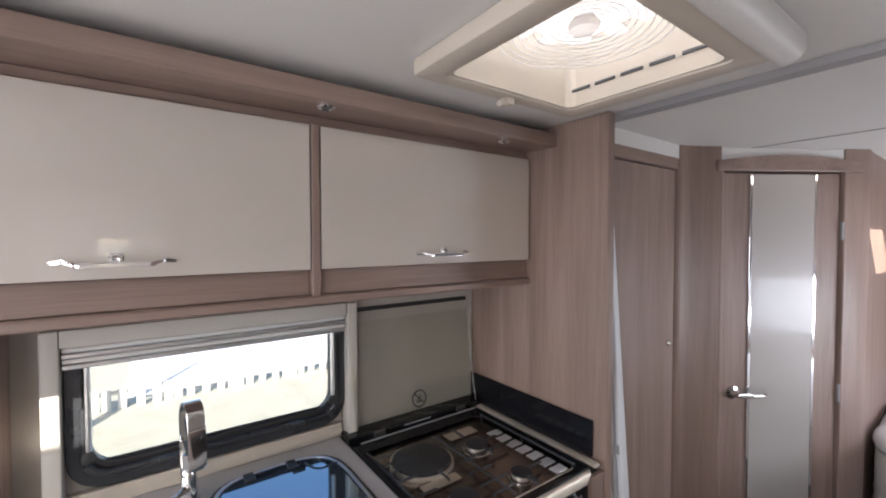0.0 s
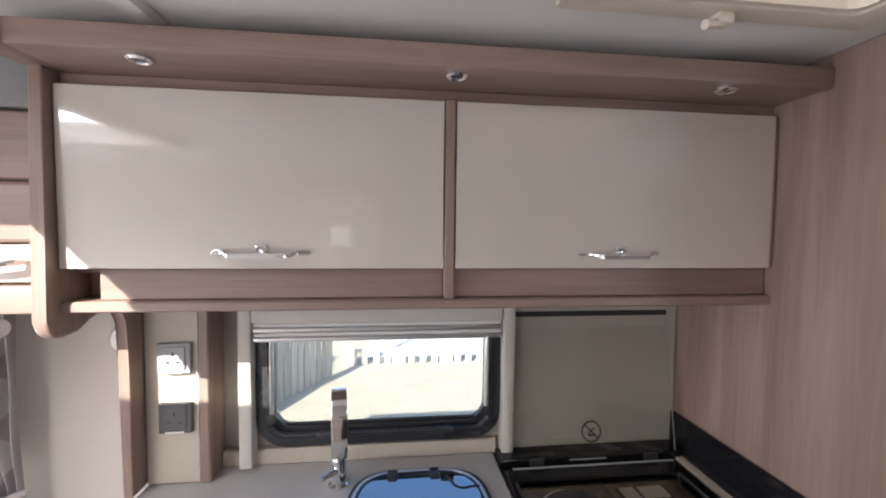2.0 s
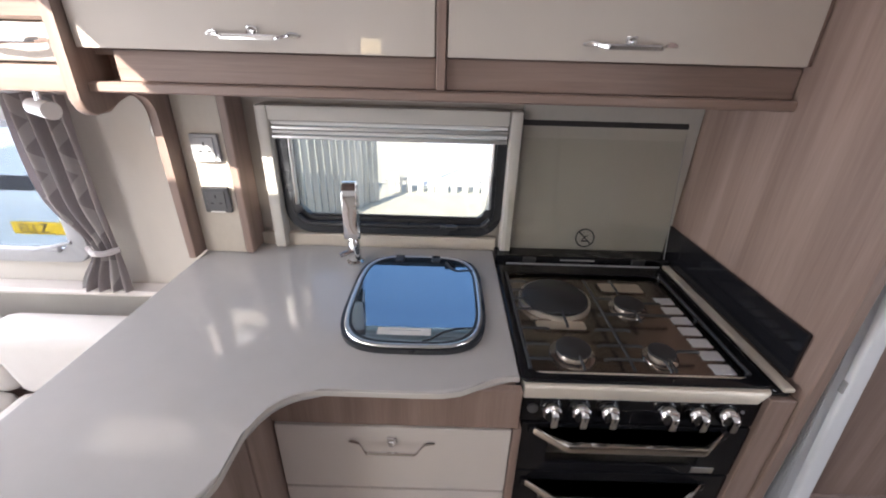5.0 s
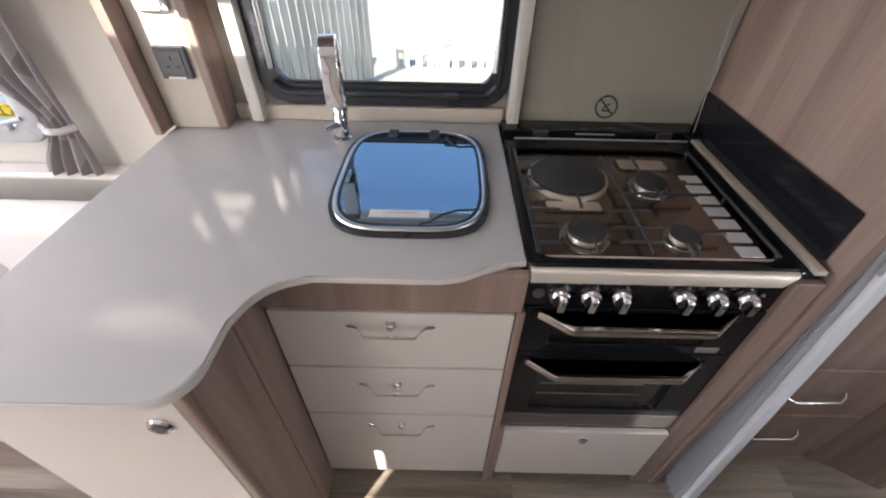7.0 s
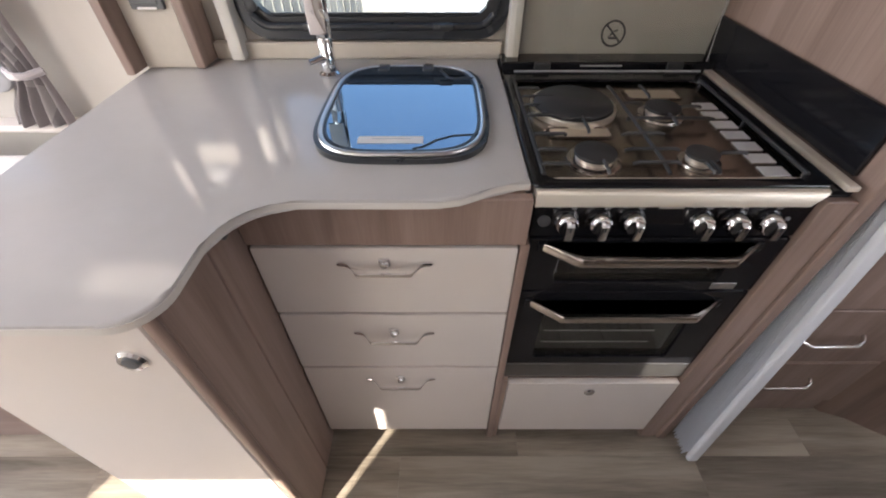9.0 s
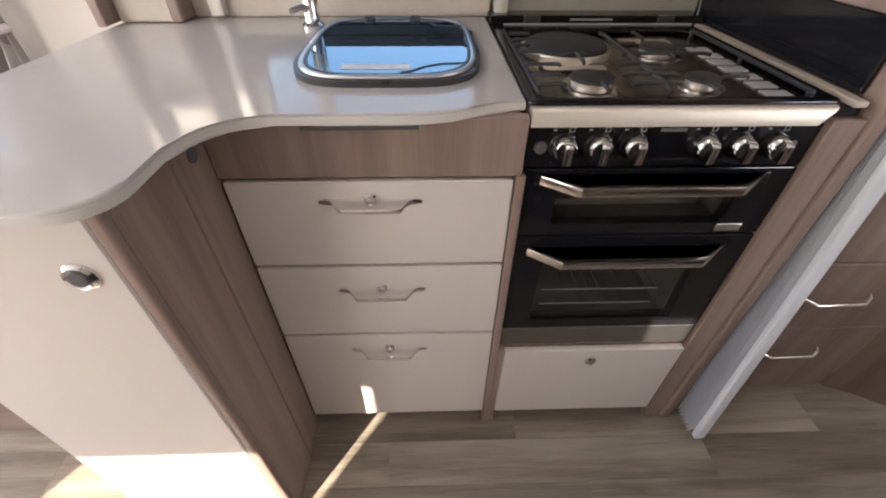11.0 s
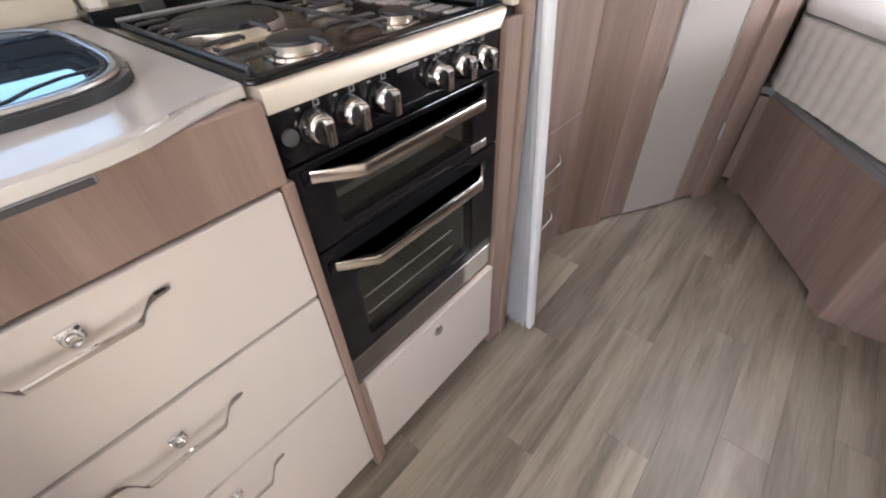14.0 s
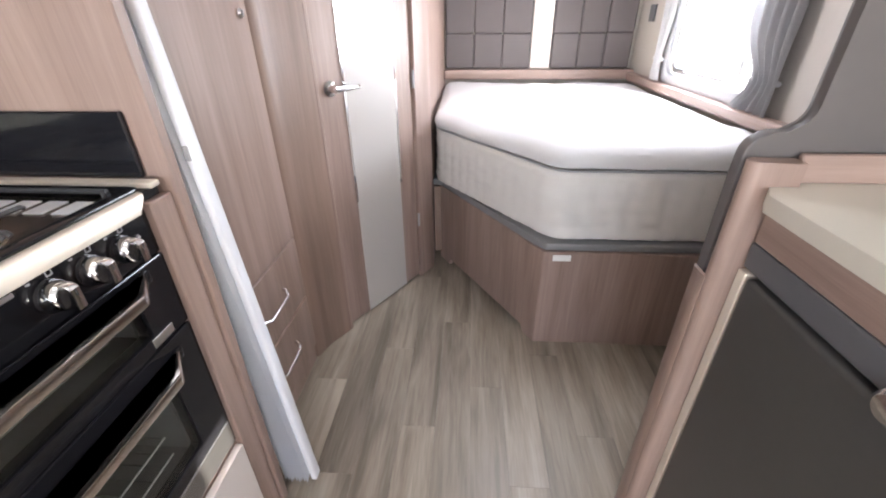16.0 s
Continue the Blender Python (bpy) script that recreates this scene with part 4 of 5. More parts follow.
def lean(bm, k):
    """The free edge hangs out at the foot: k is 1 at the closing post, 0 at the fixed side."""
    for v in bm.verts:
        v.co.y += k * 0.0705 * (v.co.z - 1.9)
    return bm


part("post", lean(prism(rounded(1.101, 1.133, 0.702, 0.720, 0.006, 3), "z", 0.025, 1.935, 0.002), 1.0), SCREEN, sc, "white metal closing post")
for i in range(9):
    k = 0.97 - i * 0.035
    y = 0.7195 + i * 0.0032
    part("pleat", lean(prism([(1.088, y), (1.120, y + 0.006), (1.150, y), (1.150, y + 0.0008), (1.120, y + 0.0068), (1.088, y + 0.0008)], "z", 0.03 + 0.004 * (i % 3), 1.93), k), SCREEN, sc)
part("catch", box(1.0975, 1.1015, 0.643, 0.653, 0.985, 1.012, 0.001), GREY, sc)
part("wall_post", box(1.0725, 1.15, 0.735, 0.75, 0.0, 1.93, 0.002), WOOD_Z, sc)

# ---- wardrobe ----
wd = thing("wardrobe", (1.40, 0.95, 0.0), "tall walnut-effect wardrobe with two drawers below", "wardrobe")
part("carcass", box(1.152, 1.615, 0.752, 1.255, 0.0, 1.958, 0.001), WOOD_DK, wd)
part("plinth", box(1.152, 1.615, 0.748, 0.7515, 0.0, 0.085, 0.001), WOOD_Z, wd)
wdoor = part("door", box(1.154, 1.606, 0.732, 0.751, 0.565, 1.86, 0.003), WOOD_Z, wd, "walnut wardrobe door")
part("knob", lathe([(0.0, 0), (0.012, 0), (0.013, 0.006), (0.009, 0.012), (0, 0.013)], (1.56, 0.732, 1.222), "-y", 18), CHROME, wdoor)
part("header", box(1.154, 1.612, 0.725, 0.751, 1.864, 1.905, 0.003), WOOD_X, wd)
for z0, z1, hz in ((0.325, 0.560, 0.445), (0.09, 0.320, 0.222)):
    d = part("drawer_front", box(1.154, 1.606, 0.732, 0.751, z0, z1, 0.003), WOOD_Z, wd, "walnut drawer front")
    part("handle", tube([(1.270, 0.731, hz + 0.012), (1.280, 0.722, hz + 0.010), (1.310, 0.706, hz), (1.428, 0.706, hz), (1.448, 0.718, hz + 0.008), (1.454, 0.731, hz + 0.012)], [0.006, 0.006, 0.0055, 0.0055, 0.006, 0.006], 10, 0.8), CHROME, d, "chrome bow handle")

# ---- angled washroom front ----
A, B = Vector((1.807, 0.660, 0)), Vector((2.262, 0.388, 0))
AX = (B - A).normalized()
M_DOOR = Matrix.Translation(A) @ Matrix(((AX.x, -AX.y, 0, 0), (AX.y, AX.x, 0, 0), (0, 0, 1, 0), (0, 0, 0, 1)))
L = (B - A).length
structure("wall_washroom_pillar", prism([(1.617, 0.90), (1.617, 0.757), (1.632, 0.738), (1.662, 0.728), (1.70, 0.715), (1.765, 0.672), (1.80, 0.652), (1.806, 0.662), (1.812, 0.72), (1.76, 0.90)], "z", 0, 1.959, 0.0), WOOD_DK, "rounded walnut-effect pillar beside the washroom door", "wall")
structure("wall_washroom", prism([(2.263, 0.386), (2.345, 0.330), (2.42, 0.335), (3.55, 0.335), (3.55, 0.36), (2.40, 0.36), (2.28, 0.42)], "z", 0, 1.959), WOOD_Z, "walnut-effect washroom wall beside the bed", "wall")
DOOR_PANEL = material("door_panel", (0.40, 0.375, 0.35), 0.3, spread=0.02, scale=(2, 2, 2), bump=0.01, coat=0.3)
structure("trim_over_door", moved(box(-0.03, L + 0.08, 0.005, 0.03, 1.90, 1.959, 0.001), M_DOOR), CEILING, "off-white filler above the washroom door", "trim")
structure("trim_over_wardrobe", box(1.152, 1.66, 0.735, 0.7515, 1.906, 1.959, 0.001), CEILING, "off-white filler above the wardrobe", "trim")
dr = thing("door_1", (2.03, 0.53, 0.0), "closed walnut-effect washroom door with a cream centre panel", "door", kind="structure")
Z0, Z1 = 0.012, 1.862
part("leaf", moved(box(0.014, L - 0.014, 0.004, 0.03, Z0, Z1, 0.003), M_DOOR), WOOD_Z, dr)
part("centre_panel", moved(box(0.135, 0.405, 0.0005, 0.006, Z0, Z1 - 0.004, 0.001), M_DOOR), DOOR_PANEL, dr, "cream centre panel")
for u in (0.128, 0.402):
    part("inlay", moved(box(u, u + 0.010, -0.0015, 0.006, Z0 + 0.55, Z1 - 0.004, 0.0005), M_DOOR), CHROME, dr, "thin chrome inlay strip")
part("jamb", moved(box(-0.004, 0.011, -0.012, 0.04, 0, 1.90, 0.003), M_DOOR), WOOD_Z, dr)
part("jamb", moved(box(L - 0.011, L + 0.004, -0.012, 0.04, 0, 1.90, 0.003), M_DOOR), WOOD_Z, dr)
arch = [(-0.02, 1.866), (L + 0.06, 1.866), (L + 0.06, 1.905)] + [(L + 0.06 - (L + 0.08) * i / 8, 1.905 + 0.024 * math.sin(math.pi * i / 8)) for i in range(1, 8)] + [(-0.02, 1.905)]
part("header", moved(prism(arch, "y", -0.02, 0.05, 0.004), M_DOOR), WOOD_X, dr, "arched walnut header")
hd = part("door_handle", moved(lathe([(0.0, 0), (0.026, 0), (0.026, 0.006), (0.014, 0.01), (0.011, 0.042), (0, 0.042)], (0.068, 0.004, 1.0), "-y", 22), M_DOOR), CHROME, dr, "chrome lever handle")
part("lever", moved(tube([(0.06, -0.036, 1.0), (0.10, -0.04, 1.0), (0.165, -0.04, 1.0), (0.172, -0.036, 1.0)], [0.010, 0.0105, 0.010, 0.008], 12), M_DOOR), CHROME, hd)
for z in (0.3, 0.95, 1.6):
    part("hinge", moved(tube([(L - 0.013, -0.006, z), (L - 0.013, -0.006, z + 0.07)], 0.006, 10), M_DOOR), GREY, dr)

# ---- bed ----
bed = thing("bed_base", (2.6, -0.3, 0.0), "walnut-effect fixed bed base with an angled corner", "bed")
bo = [(1.763, -0.936), (1.763, -0.142), (1.79, -0.122), (2.46, 0.270), (2.46, 0.333), (3.40, 0.333), (3.40, -0.936)]
part("front_panel", box(1.763, 1.781, -0.936, -0.142, 0.0, 0.438, 0.002), WOOD_Z, bed, "walnut front panel")
P, Q = Vector((1.764, -0.141, 0)), Vector((2.47, 0.300, 0))
BX = (Q - P).normalized()
M_BED = Matrix.Translation(P) @ Matrix(((BX.x, -BX.y, 0, 0), (BX.y, BX.x, 0, 0), (0, 0, 1, 0), (0, 0, 0, 1)))
LB = (Q - P).length
part("corner_edge", tube([(1.770, -0.146, 0.001), (1.770, -0.146, 0.437)], 0.0075, 12), WOOD_Z, bed)
part("angled_panel", moved(prism([(0.004, 0.0), (0.075, 0.0), (0.085, 0.035), (LB - 0.12, 0.035), (LB - 0.11, 0.0), (LB, 0.0), (LB, 0.438), (0.004, 0.438)], "y", -0.018, 0.0, 0.001), M_BED), WOOD_Z, bed, "walnut angled panel")
part("core", prism([(1.79, -0.93), (1.79, -0.16), (2.46, 0.255), (2.46, 0.33), (3.40, 0.33), (3.40, -0.93)], "z", 0.04, 0.43), WOOD_DK, bed)
part("deck", prism([(1.775, -0.936), (1.775, -0.15), (1.80, -0.13), (2.46, 0.285), (2.46, 0.334), (3.42, 0.334), (3.42, -0.936)], "z", 0.4385, 0.468, 0.006), GREY_BOARD, bed, "dark grey upholstered bed deck")
part("key_lock", moved(lathe([(0.0, 0), (0.02, 0), (0.02, 0.003), (0.012, 0.006), (0, 0.005)], (0.455, -0.018, 0.225), "-y", 18), M_BED), DARK_GREY, bed)
part("label", box(1.7605, 1.763, -0.245, -0.178, 0.402, 0.428, 0.0006), WHITE, bed, "small white sticker")
part("hook", moved(box(LB - 0.22, LB - 0.20, -0.022, -0.016, 0.03, 0.06, 0.002), M_BED), WHITE, bed)


def soft_outline(d, r=0.06):
    c = [(1.805 + d, -0.934), (1.805 + d, -0.165), (2.45 + d * 0.3, 0.315), (3.46, 0.325), (3.46, -0.934)]
    res = []
    n = len(c)
    for i in range(n):
        p0, p, p2 = Vector(c[i - 1]), Vector(c[i]), Vector(c[(i + 1) % n])
        a, b = p + (p0 - p).normalized() * r, p + (p2 - p).normalized() * r
        for k in range(6):
            s = k / 5
            res.append(tuple((1 - s) ** 2 * a + 2 * s * (1 - s) * p + s * s * b))
    return res


def grown(c, d):
    m = Vector((2.75, -0.30))
    return [tuple(Vector(p) + (Vector(p) - m).normalized() * d) for p in c]


def cushion(outline, rows):
    """Stacked outlines (inset, z) closed at both ends: a soft slab."""
    bm = bmesh.new()
    rings = [[bm.verts.new((*q, z)) for q in grown(outline, -d)] for d, z in rows]
    n = len(outline)
    for a, b in zip(rings, rings[1:]):
        for i in range(n):
            bm.faces.new((a[i], a[(i + 1) % n], b[(i + 1) % n], b[i]))
    bm.faces.new(rings[0])
    bm.faces.new(rings[-1])
    return bm


def dense(outline, step=0.03):
    res = []
    for p, q in zip(outline, outline[1:] + outline[:1]):
        p, q = Vector(p), Vector(q)
        k = max(1, int((q - p).length / step))
        res += [tuple(p.lerp(q, i / k)) for i in range(k)]
    return res


mt = thing("mattress", (2.6, -0.3, 0.469), "thick cream quilted mattress on the bed base", "mattress")
so2 = dense(soft_outline(0.0))
fine_outline = dense(soft_outline(0.0), 0.0125)
body = cushion(fine_outline, [(0.02, 0.469), (0.004, 0.477)] + [(0.004, 0.485 + 0.0115 * i) for i in range(21)] + [(0.008, 0.724), (0.02, 0.735)])
body.verts.ensure_lookup_table()
n = len(fine_outline)
mid = Vector((2.75, -0.30, 0))
for k, v in enumerate(body.verts):
    s, z = (k % n) * 0.0125, v.co.z
    out_ = (v.co - mid)
    out_.z = 0
    puff = 0.009 * (abs(math.sin(math.pi * s / 0.062)) * abs(math.sin(math.pi * z / 0.058))) ** 0.5
    v.co += out_.normalized() * (puff + 0.006 * noise.noise(v.co * 7))
part("body", body, FABRIC, mt)
part("piping", tube([(*p, 0.737) for p in grown(so2, -0.004)] + [(*grown(so2, -0.004)[0], 0.737)], 0.0035, 6, 1, False), GREY, mt, "grey seam piping")
tpr = thing("mattress_topper", (2.6, -0.3, 0.737), "white soft mattress topper lying on the mattress", "topper")
rows = [(0.02, 0.739), (-0.002, 0.748), (-0.008, 0.77), (0.0, 0.795), (0.02, 0.812), (0.05, 0.822), (0.08, 0.826), (0.12, 0.829), (0.16, 0.831), (0.2, 0.832), (0.25, 0.833), (0.30, 0.834), (0.35, 0.834), (0.40, 0.834), (0.45, 0.834), (0.50, 0.834), (0.55, 0.834), (0.58, 0.834)]
top = cushion(so2, rows)
for v in top.verts:
    k = noise.noise(v.co * 3.1) * 0.012 + noise.noise(v.co * 9.0) * 0.007
    v.co += Vector((noise.noise(v.co * 7) * 0.016, noise.noise(v.co * 7 + Vector((3, 0, 0))) * 0.016, k if v.co.z > 0.76 else k * 0.3))
part("pad", top, TOPPER, tpr)

# ---- headboard, bedside wall ----
hb = thing("headboard", (3.5, -0.3, 0.87), "padded grey-brown headboard with a pale centre strip", "headboard")
part("ledge", box(3.44, 3.548, -0.936, 0.334, 0.84, 0.90, 0.006, 2), WOOD_Y, hb, "walnut ledge")
for y0, y1 in ((-0.905, -0.385), (-0.245, 0.325)):
    n1 = 3
    w = (y1 - y0) / n1
    for i in range(n1):
        for j in range(3):
            part("padded_panel", box(3.49, 3.545, y0 + i * w + 0.0005, y0 + (i + 1) * w - 0.0005, 0.905 + j * 0.213, 1.1175 + j * 0.213, 0.010, 3), HEADBOARD, hb)
part("centre_strip", box(3.50, 3.546, -0.381, -0.249, 0.902, 1.545, 0.004), CREAM_SATIN, hb, "pale vertical strip")
structure("wall_headboard_top", box(3.44, 3.548, -0.936, 0.334, 1.56, 1.959, 0.004), WOOD_Y, "walnut locker front above the headboard", "wall")
bsock = thing("light_switch", (3.05, -0.935, 1.18), "dark square switch plate on the bedroom wall", "switch")
part("plate", box(3.28, 3.36, -0.938, -0.928, 1.18, 1.27, 0.003, 2), DARK_GREY, bsock)
structure("trim_bed_sill", box(1.80, 3.44, -0.938, -0.885, 0.838, 0.885, 0.006), WOOD_X, "walnut sill ledge along the bed", "trim")
bw = thing("window_3", (2.55, -0.94, 0.9), "bright bedroom window with a rounded grey frame", "window", kind="structure")
part("window_frame", ring(rounded(2.10, 3.0, 0.88, 1.42, 0.09, 6), rounded(2.16, 2.94, 0.935, 1.36, 0.07, 6), "y", -0.948, -0.918, 0.008), GREY, bw)
part("inner_frame", ring(rounded(2.17, 2.93, 0.942, 1.353, 0.06, 6), rounded(2.195, 2.905, 0.967, 1.33, 0.05, 6), "y", -0.958, -0.940, 0.004), ALU, bw)
pn = part("pane", box(2.15, 2.95, -0.962, -0.957, 0.925, 1.37, 0.001), PANE, bw)
pn.visible_shadow = False
for x in (2.24, 2.86):
    part("catch", box(x - 0.012, x + 0.012, -0.942, -0.915, 1.0, 1.06, 0.004, 2), GREY, bw)


def curtain(name, x0, x1, y, z0, z1, tie, gather, label, mat, folds=5, side=-1):
    """A hanging curtain of waves, gathered at a tie-back height."""
    t = thing(name, ((x0 + x1) / 2, y, z0), label, "curtain")
    bm = bmesh.new()
    nu, nv = 60, 28
    grid = []
    for j in range(nv + 1):
        z = z0 + (z1 - z0) * j / nv
        g = math.exp(-((z - tie) / 0.10) ** 2)
        width = (x1 - x0) * (1 - gather * g)
        if side > 0:
            a = x1 - width
        else:
            a = x0
        row = []
        for i in range(nu + 1):
            u = i / nu
            amp = 0.017 * (1 - 0.45 * g)
            row.append(bm.verts.new((a + width * u, y + amp * math.sin(u * folds * 2 * math.pi + 0.4 * math.sin(z * 9)) + 0.004 * noise.noise((u * 6, z * 5, 0)), z)))
        grid.append(row)
    for r0, r1 in zip(grid, grid[1:]):
        for i in range(nu):
            bm.faces.new((r0[i], r0[i + 1], r1[i + 1], r1[i]))
    bmesh.ops.solidify(bm, geom=bm.faces[:], thickness=0.003)
    part("cloth", bm, mat, t)
    tw = (x1 - x0) * (1 - gather)
    ta = x0 if side < 0 else x1 - tw
    part("tie_back", tube([(ta - 0.006, y, tie), (ta + tw * 0.3, y - 0.026, tie - 0.006), (ta + tw * 0.7, y - 0.026, tie - 0.006), (ta + tw + 0.006, y, tie)], 0.010, 8), mat, t, "fabric tie-back band")
    return t


def chevron(name, base, pale, size):
    """Woven cloth with zigzag bands."""
    m = material(name, base, 0.9, spread=0.1, scale=(30, 30, 30), bump=0.25, fine=80)
    nt = m.node_tree
    lk = nt.links.new
    geo = nt.nodes.new("ShaderNodeNewGeometry")
    sep = nt.nodes.new("ShaderNodeSeparateXYZ")
    lk(geo.outputs["Position"], sep.inputs[0])
    def op(kind, a, b):
        n = nt.nodes.new("ShaderNodeMath")
        n.operation = kind
        for k, v in enumerate((a, b)):
            if isinstance(v, (int, float)):
                n.inputs[k].default_value = v
            else:
                lk(v, n.inputs[k])
        return n.outputs[0]
    zig = op("PINGPONG", op("MULTIPLY", sep.outputs["Z"], 1.0), size / 2)
    band = op("FRACT", op("DIVIDE", op("ADD", sep.outputs["X"], op("MULTIPLY", zig, 0.55)), size * 0.6), 0)
    mask = op("LESS_THAN", band, 0.30)
    mix = nt.nodes.new("ShaderNodeMix")
    mix.data_type = "RGBA"
    bs = nt.nodes["Principled BSDF"]
    old = bs.inputs["Base Color"].links[0].from_socket
    lk(old, mix.inputs["A"])
    mix.inputs["B"].default_value = (*pale, 1)
    lk(mask, mix.inputs["Factor"])
    lk(mix.outputs["Result"], bs.inputs["Base Color"])
    return m


CURTAIN = chevron("chevron_curtain", (0.37, 0.335, 0.335), (0.54, 0.51, 0.50), 0.15)
BED_CURTAIN = material("bed_curtain", (0.42, 0.41, 0.41), 0.85, spread=0.1, scale=(20, 20, 20), bump=0.2)
curtain("curtain", 1.97, 2.24, -0.895, 0.89, 1.9, 1.0, 0.45, "grey gathered curtain beside the bedroom window", BED_CURTAIN, 5, -1)

curtain("curtain", 2.94, 3.07, -0.90, 0.89, 1.9, 1.0, 0.25, "white gathered curtain on the far side of the bedroom window", TOPPER, 3, 1)

# ---- partition with rounded cut-out, fridge unit ----
cut = [(-0.939, 0.0), (-0.30, 0.0), (-0.296, 0.98)] + arc(-0.332, 1.012, 0.037, 0, 90, 5) + [(-0.348, 1.049)] + [(-0.348 - 0.037 * math.sin(radians(a)), 1.086 - 0.037 * math.cos(radians(a))) for a in (20, 45, 70, 90)] + [(-0.385, 1.5), (-0.385, 1.959), (-0.939, 1.959)]
TAUPE = material("taupe_board", (0.10, 0.09, 0.087), 0.5, spread=0.08, scale=(6, 6, 6), bump=0.03)
structure("wall_partition", prism([(y + 0.010, z) for y, z in cut], "x", 1.072, 1.096, 0.004), TAUPE, "dark taupe half partition with a rounded cut-out", "wall")
pe = thing("end_post", (1.065, -0.3, 0.0), "pale walnut rounded end post of the fridge unit", "post")
part("side_post", prism([(1.0535, -0.2845), (1.0535, -0.2815), (1.06, -0.2785), (1.088, -0.279), (1.0965, -0.284), (1.0995, -0.292), (1.0995, -0.37), (1.0965, -0.37), (1.0965, -0.2855), (1.0715, -0.2855), (1.0712, -0.2845)], "z", 0.0, 0.80), WOOD_Z, pe)
part("post", prism([(1.035, -0.36), (1.035, -0.305)] + arc(1.0525, -0.300, 0.0175, 180, 0, 8) + [(1.0705, -0.302), (1.0645, -0.3025), (1.064, -0.36)], "z", 0.0, 1.012, 0.008), WOOD_Z, pe)
fr = thing("fridge_unit", (0.72, -0.6, 0.0), "walnut-effect fridge housing with a pale worktop", "cabinet")
part("worktop", prism([(0.36, -0.936), (0.36, -0.31)] + arc(0.39, -0.325, 0.03, 170, 90, 4) + [(1.00, -0.295), (1.064, -0.335), (1.064, -0.936)], "z", 0.948, 0.975, 0.004), material("fridge_worktop", (0.60, 0.57, 0.49), 0.3, spread=0.03, scale=(30, 30, 30), bump=0.01), fr, "pale cream worktop")
part("fascia", box(0.385, 1.03, -0.345, -0.322, 0.882, 0.947, 0.003), WOOD_X, fr, "walnut fascia")
part("side", box(0.385, 0.402, -0.934, -0.346, 0.0, 0.947, 0.002), WOOD_Z, fr)
part("side", box(1.0345, 1.0645, -0.934, -0.361, 0.0, 0.947, 0.002), WOOD_Z, fr)
part("frame_strip", box(1.012, 1.034, -0.345, -0.318, 0.0, 0.83, 0.002), BEIGE_PLASTIC, fr, "pale edge strip")
part("upstand", box(0.385, 1.0645, -0.938, -0.92, 0.9755, 1.05, 0.002), WOOD_X, fr)
part("end_upstand", box(1.052, 1.0645, -0.9195, -0.362, 0.9755, 1.02, 0.002), WOOD_Y, fr, "walnut upstand against the partition")
fg = thing("fridge", (0.71, -0.6, 0.02), "black fridge with a round chrome catch", "fridge")
part("body", box(0.404, 1.010, -0.92, -0.35, 0.02, 0.88, 0.003), BLACK_SATIN, fg)
fd = part("door", box(0.408, 1.008, -0.349, -0.316, 0.03, 0.828, 0.008, 3), FRIDGE, fg, "satin black fridge door")
part("top_panel", box(0.406, 1.033, -0.349, -0.322, 0.835, 0.8815, 0.004, 2), DARK_GREY, fg, "dark grey control strip")
part("groove", box(0.41, 1.006, -0.349, -0.330, 0.829, 0.834, 0.002), BLACK_SATIN, fg)
part("catch", lathe([(0.0, 0), (0.022, 0), (0.022, 0.008), (0.016, 0.014), (0, 0.015)], (0.735, -0.317, 0.838), "y", 24), CHROME, fd, "round chrome catch")

# ---- entrance door side, seen in the gloss ----
ed = thing("door_2", (-0.18, -0.93, 0.0), "cream entrance door with a small window", "door", kind="structure")
part("leaf", ring([(-0.47, 0.05), (0.12, 0.05), (0.12, 1.85), (-0.47, 1.85)], [(-0.203, 1.487), (-0.072, 1.487), (-0.072, 1.608), (-0.203, 1.608)], "y", -0.939, -0.925, 0.002), CREAM_SATIN, ed)
part("door_frame", ring([(-0.52, 0.002), (0.17, 0.002), (0.17, 1.90), (-0.52, 1.90)], [(-0.472, 0.048), (0.122, 0.048), (0.122, 1.852), (-0.472, 1.852)], "y", -0.939, -0.915, 0.003), WOOD_Z, ed)
dp = part("pane", box(-0.212, -0.062, -0.962, -0.957, 1.478, 1.615, 0.001), PANE, ed)
dp.visible_shadow = False
part("handle", tube([(0.06, -0.924, 0.95), (0.06, -0.885, 0.95), (-0.05, -0.885, 0.95)], 0.009, 10), BLACK_SATIN, ed)

# ---- lounge ----
lw = thing("window_2", (-1.45, 1.25, 0.8), "large lounge window with a grey frame", "window", kind="structure")
part("window_frame", ring(rounded(-2.10, -0.815, 0.888, 1.44, 0.06, 5), rounded(-2.04, -0.872, 0.935, 1.39, 0.05, 5), "y", 1.235, 1.262, 0.006), GREY, lw)
pl = part("pane", box(-2.06, -0.85, 1.266, 1.271, 0.91, 1.41, 0.001), GREYED, lw)
pl.visible_shadow = False
part("stay", join(tube([(-0.86, 1.233, 0.965), (-0.99, 1.225, 0.935)], 0.006, 8), box(-0.97, -0.90, 1.222, 1.24, 0.93, 0.95, 0.004)), GREY, lw)
part("blind_rail", box(-2.05, -0.86, 1.222, 1.24, 1.345, 1.395, 0.004), GREY, lw)
curtain("curtain", -0.860, -0.680, 1.195, 0.812, 1.42, 0.965, 0.52, "grey chevron curtain tied back beside the lounge window", CURTAIN, 4, 1)
lk_ = thing("lounge_locker", (-1.3, 1.05, 1.44), "walnut-effect lounge locker with a pale lower flap", "cabinet")
part("body", box(-2.2, -0.416, 0.985, 1.258, 1.45, 1.93, 0.004), WOOD_X, lk_)
